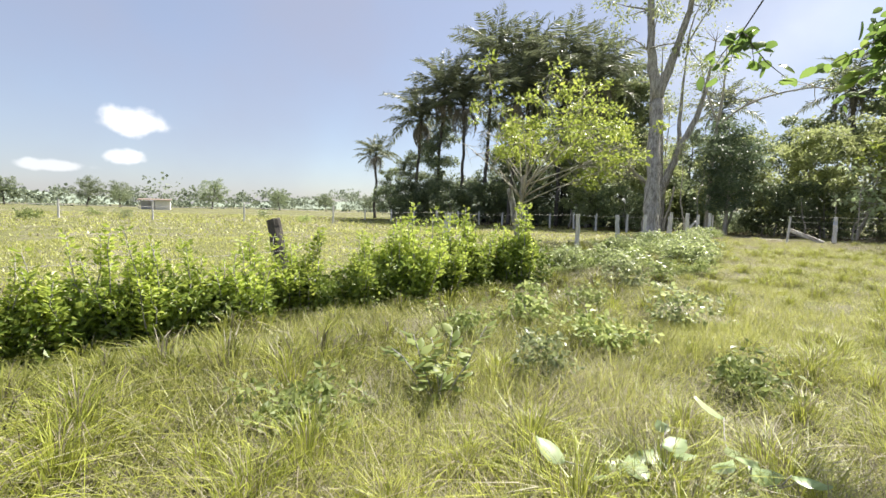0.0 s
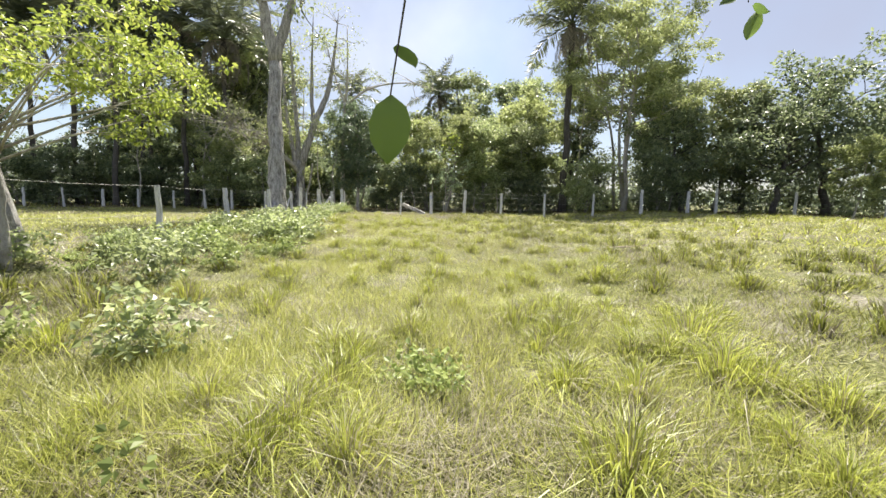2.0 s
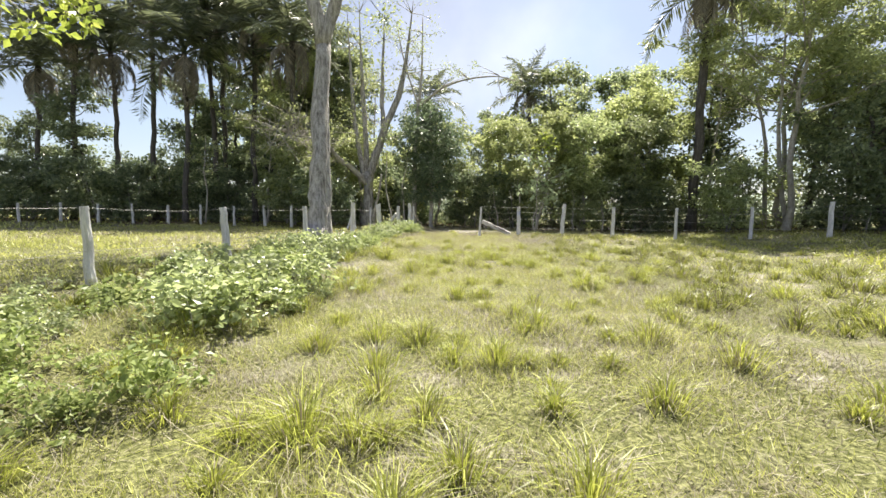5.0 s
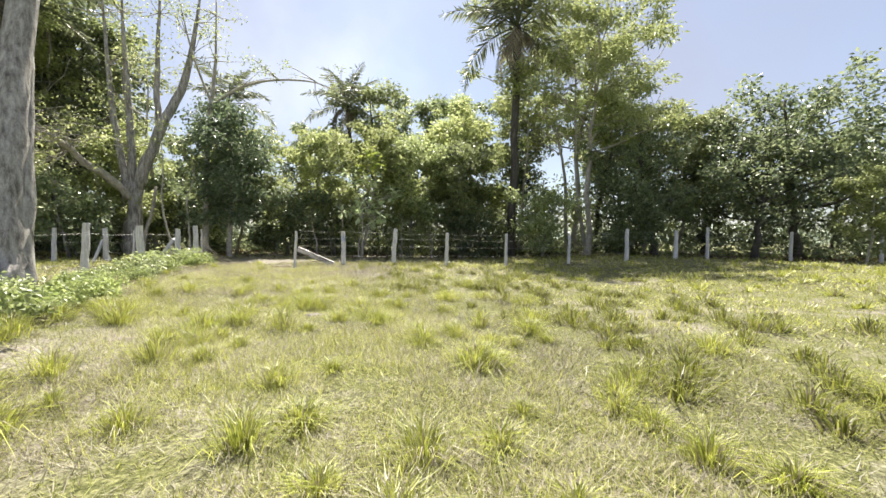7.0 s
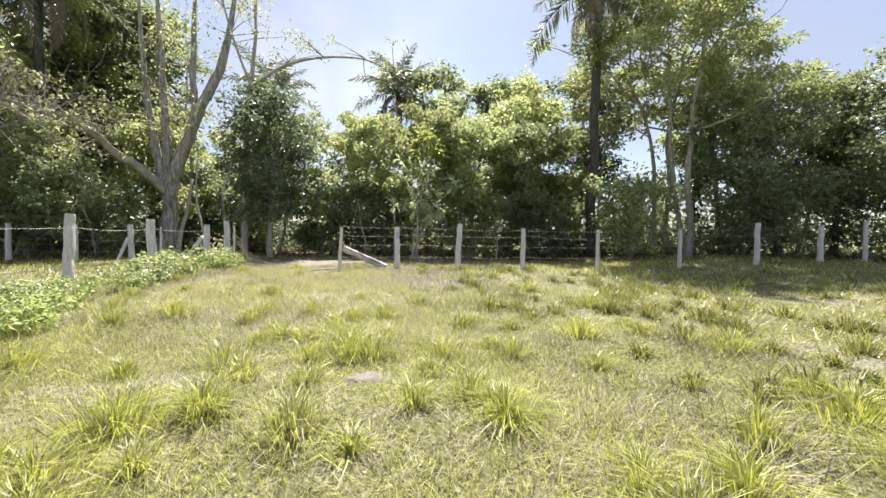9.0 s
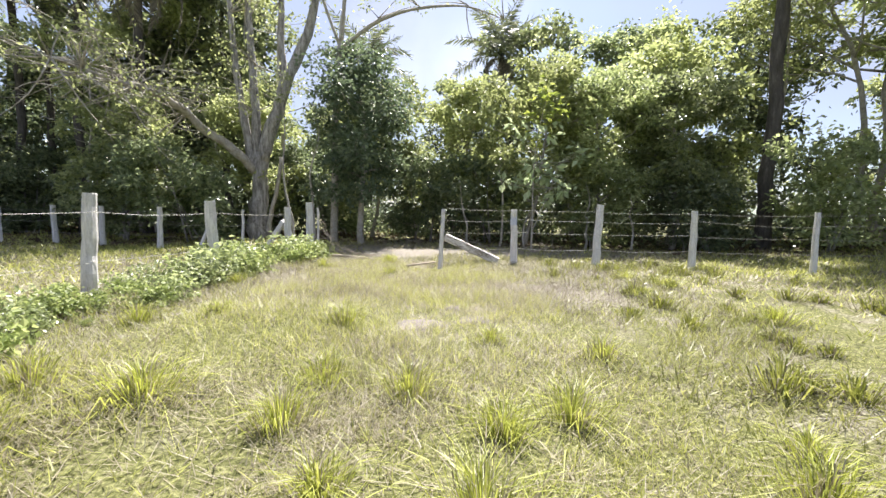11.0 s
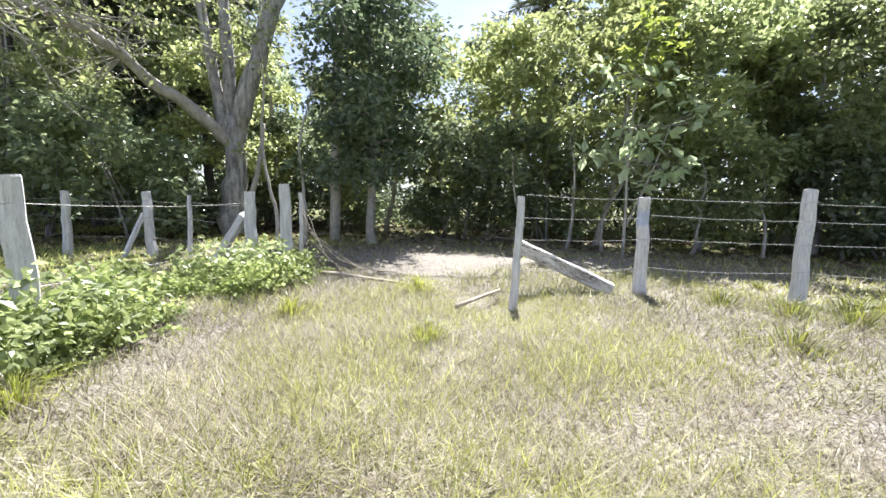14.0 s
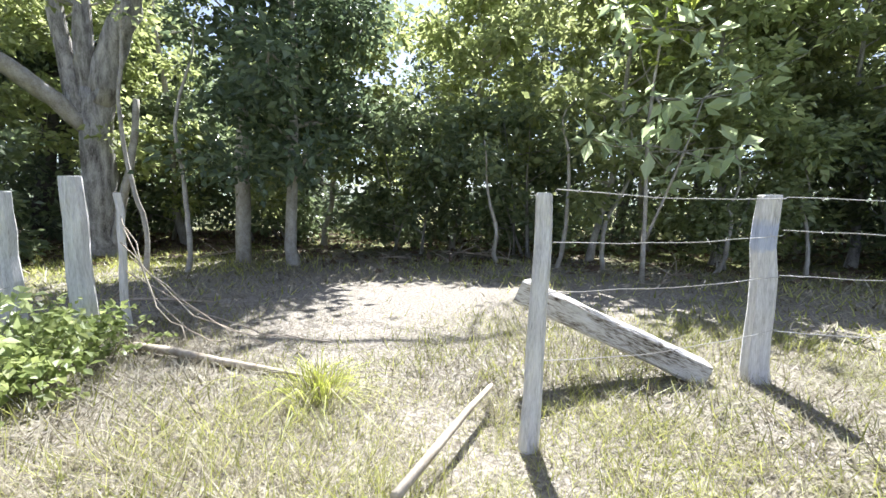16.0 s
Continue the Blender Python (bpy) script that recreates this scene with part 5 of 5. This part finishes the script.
far_hut()
for x, y, sc in ((-118, 140, 1.25), (-108, 142, 1.1), (-82, 150, 1.35), (-62, 160, 1.0), (-46, 165, 0.9), (-140, 135, 1.2), (-30, 172, 0.9), (-98, 128, 0.7)):
    plant("dome", x, y, sc, x * 0.37)
for i, (x, y) in enumerate(((-30.0, 33.0), (-23.0, 33.5), (-16.0, 34.0), (-37.0, 32.0), (-9.0, 34.5))):
    lone_post("pasture_post", x, y, 1.5, 0.07, 0.02, 620 + i, "thin grey post standing in the far pasture")
for i, (x, y, sc) in enumerate(((-29, 30, 0.5), (-27, 36, 0.35), (-33, 40, 0.4), (-12, 36, 0.4), (-20, 47, 0.4))):
    tree("pasture_bush", WEEDS[i % 3], x, y, "small dark bush in the open pasture", "pasture bushes", i, sc * 3, "bush")


# ---- grass ----
LANE = np.array([(-0.5, -0.5), (1.0, 1.0), (4.0, 2.7), (6.5, 6.6), (8.5, 9.2), (11.5, 13.1), (13.5, 17.2), (17.3, 22.4)])
LATTICE = np.random.default_rng(700).random((256, 256))


def value_noise(x, y, s):
    x, y = x / s + 100.3, y / s + 100.7
    xi, yi = np.floor(x).astype(int), np.floor(y).astype(int)
    fx, fy = smooth01(x - xi), smooth01(y - yi)
    q = lambda a, b: LATTICE[a % 256, b % 256]
    return (q(xi, yi) * (1 - fx) + q(xi + 1, yi) * fx) * (1 - fy) + (q(xi, yi + 1) * (1 - fx) + q(xi + 1, yi + 1) * fx) * fy


def lane_distance(x, y):
    best = np.full(x.shape, 1e9)
    for a, b in zip(LANE, LANE[1:]):
        d = b - a
        t = np.clip(((x - a[0]) * d[0] + (y - a[1]) * d[1]) / (d @ d), 0, 1)
        best = np.minimum(best, np.hypot(x - a[0] - d[0] * t, y - a[1] - d[1] * t))
    return best


def dryness(x, y):
    """0 lush, 1 straw: lush by the start, parched towards the gap."""
    g = smooth01((y + 0.35 * x - 8) / 16)
    side = smooth01((x - y - 1) / 10)
    left = smooth01((-0.714 * x + 0.7 * (y - 9.4) - 0.5) / 3)
    lush = np.exp(-((x - 0.5) ** 2 + (y - 3.0) ** 2) / 30.0)
    return np.clip(0.36 - 0.12 * lush - 0.36 * left + 0.27 * g * (1 - 0.75 * side) + 0.7 * (value_noise(x, y, 2.3) - 0.5) + 0.4 * (value_noise(x, y, 0.6) - 0.5), 0.03, 0.95)


def cover(x, y):
    """How much grass stands: none in the trodden gap, thin in the wood."""
    gap = 1 - 0.97 * np.exp(-(((x - 20.1) / 2.2) ** 4 + ((y - 26.5) / 1.7) ** 4))
    gap = np.minimum(gap, 1 - 0.85 * np.exp(-(((x - 22.4) / 1.9) ** 4 + ((y - 24.5) / 1.0) ** 4)))
    trod = 1 - 0.85 * np.exp(-((x - 15.2) / 0.7) ** 2 - ((y - 18.7) / 0.35) ** 2) - 0.8 * np.exp(-((x - 4.2) / 0.35) ** 2 - ((y - 1.9) / 0.9) ** 2)
    wood = np.where((x * 0.74 + y * 0.67) > 37.0, 0.12, 1.0)
    bare = np.maximum(0.25 + 0.75 * smooth01((value_noise(x + 40, y, 0.8) - 0.2) / 0.3), 0.95 * smooth01((y + 0.35 * x - 22) / 4))
    return np.clip(gap, 0, 1) * np.clip(trod, 0, 1) * wood * bare


def tallness(x, y):
    lush = np.exp(-((x - 0.2) ** 2 + (y - 2.5) ** 2) / 26.0)
    return (0.078 + 0.13 * lush + 0.035 * smooth01((y + 0.35 * x - 20) / 5)) * (0.7 + 0.8 * value_noise(x, y, 1.1))


def build_turf(name, lo, hi, density, w, grow, simple, seed, box, label):
    rng = np.random.default_rng(seed)
    n = int((box[1] - box[0]) * (box[3] - box[2]) * density)
    x, y = rng.uniform(box[0], box[1], n), rng.uniform(box[2], box[3], n)
    d = lane_distance(x, y)
    ok = (d >= lo) & (d < hi) & (rng.random(n) < cover(x, y))
    x, y = x[ok], y[ok]
    n = len(x)
    p = np.stack([x, y, ground_np(x, y) - 0.01], -1)
    dry = rng.random(n) < dryness(x, y)
    h = tallness(x, y) * grow * rng.uniform(0.45, 1.5, n)
    lean = 0.3 + np.abs(rng.normal(0.35, 0.5, n)) + np.where(dry, rng.random(n) * 0.6, 0)
    yaw = rng.uniform(0, 2 * np.pi, n)
    ww = w * rng.uniform(0.6, 1.4, n)
    g = Geo()
    for slot, m in ((0, ~dry), (1, dry)):
        blades(g, p[m], yaw[m], h[m], ww[m], lean[m], rng, slot, simple)
    tagged(new(name, g.mesh(name, [BLADE_GREEN, BLADE_DRY])), label, "grass", kind="stuff")


def build_tufts(name, lo, hi, density, count, w, simple, seed, box, tall=0.27, core=0.095):
    rng = np.random.default_rng(seed)
    n = int((box[1] - box[0]) * (box[3] - box[2]) * density)
    x, y = rng.uniform(box[0], box[1], n), rng.uniform(box[2], box[3], n)
    d = lane_distance(x, y)
    thin = 1 - 0.96 * smooth01((y + 0.35 * x - 19.5) / 3.5) * (1 - smooth01((x - y + 1) / 4))
    ok = (d >= lo) & (d < hi) & (rng.random(n) < np.minimum(cover(x, y), thin)) & (x * 0.74 + y * 0.67 < 31.5) & (-0.714 * x + 0.7 * (y - 9.4) < 1.5)
    x, y = x[ok], y[ok]
    n = len(x)
    size = rng.uniform(0.55, 1.3, n) * (1.0 + 0.3 * np.exp(-(x ** 2 + (y - 2.5) ** 2) / 30))
    idx = np.repeat(np.arange(n), count)
    k = len(idx)
    yaw = rng.uniform(0, 2 * np.pi, k)
    r = np.abs(rng.normal(0, core, k)) * size[idx]
    bx, by = x[idx] + np.cos(yaw) * r, y[idx] + np.sin(yaw) * r
    p = np.stack([bx, by, ground_np(bx, by) - 0.01], -1)
    h = tall * size[idx] * rng.uniform(0.35, 1.15, k)
    lean = 0.15 + r * 5.0 / size[idx] + np.abs(rng.normal(0, 0.32, k))
    dry = rng.random(k) < 0.16 + 0.2 * (value_noise(x, y, 0.3)[idx])
    ww = w * rng.uniform(0.6, 1.4, k)
    g = Geo()
    for slot, m in ((0, ~dry), (1, dry)):
        blades(g, p[m], yaw[m] + rng.normal(0, 0.4, m.sum()), h[m], ww[m], lean[m], rng, slot, simple)
    tagged(new(name, g.mesh(name, [BLADE_TUFT, BLADE_DRY])), "bright green grass tufts in the dry pasture", "grass", kind="stuff")


BLADE_TUFT = foliage("blade_tuft", [(0.0, (0.05, 0.066, 0.01)), (0.3, (0.17, 0.2, 0.028)), (0.65, (0.32, 0.35, 0.054)), (1.0, (0.54, 0.55, 0.145))], rough=0.42, share=0.36)
NEAR_BOX, MID_BOX, FAR_BOX = (-5, 21, -4, 26), (-9, 27, -6, 31), (-22, 48, -12, 46)
build_turf("grass_near", 0, 2.2, 3200, 0.0065, 1.25, True, 701, NEAR_BOX, "mixed green and straw-coloured grass")
build_turf("grass_middle", 2.2, 5.0, 1350, 0.0095, 1.25, True, 702, MID_BOX, "mixed green and straw-coloured grass")
build_turf("grass_far", 5.0, 20.0, 200, 0.026, 1.2, True, 703, FAR_BOX, "dry pasture grass")
build_turf("grass_distant", 20.0, 70.0, 16, 0.07, 1.9, True, 704, (-60, 62, -25, 62), "dry pasture grass in the distance")
build_tufts("tufts_near", 0, 3.0, 2.6, 330, 0.0055, False, 711, NEAR_BOX, tall=0.27, core=0.09)
build_tufts("tufts_middle", 3.0, 8.0, 2.5, 120, 0.0115, False, 712, MID_BOX, tall=0.3, core=0.105)
build_tufts("tufts_far", 8.0, 22.0, 1.5, 50, 0.032, True, 713, FAR_BOX, tall=0.28, core=0.12)
build_tufts("grass_clumps", 0.3, 5.0, 0.35, 480, 0.006, False, 714, NEAR_BOX, tall=0.3, core=0.13)
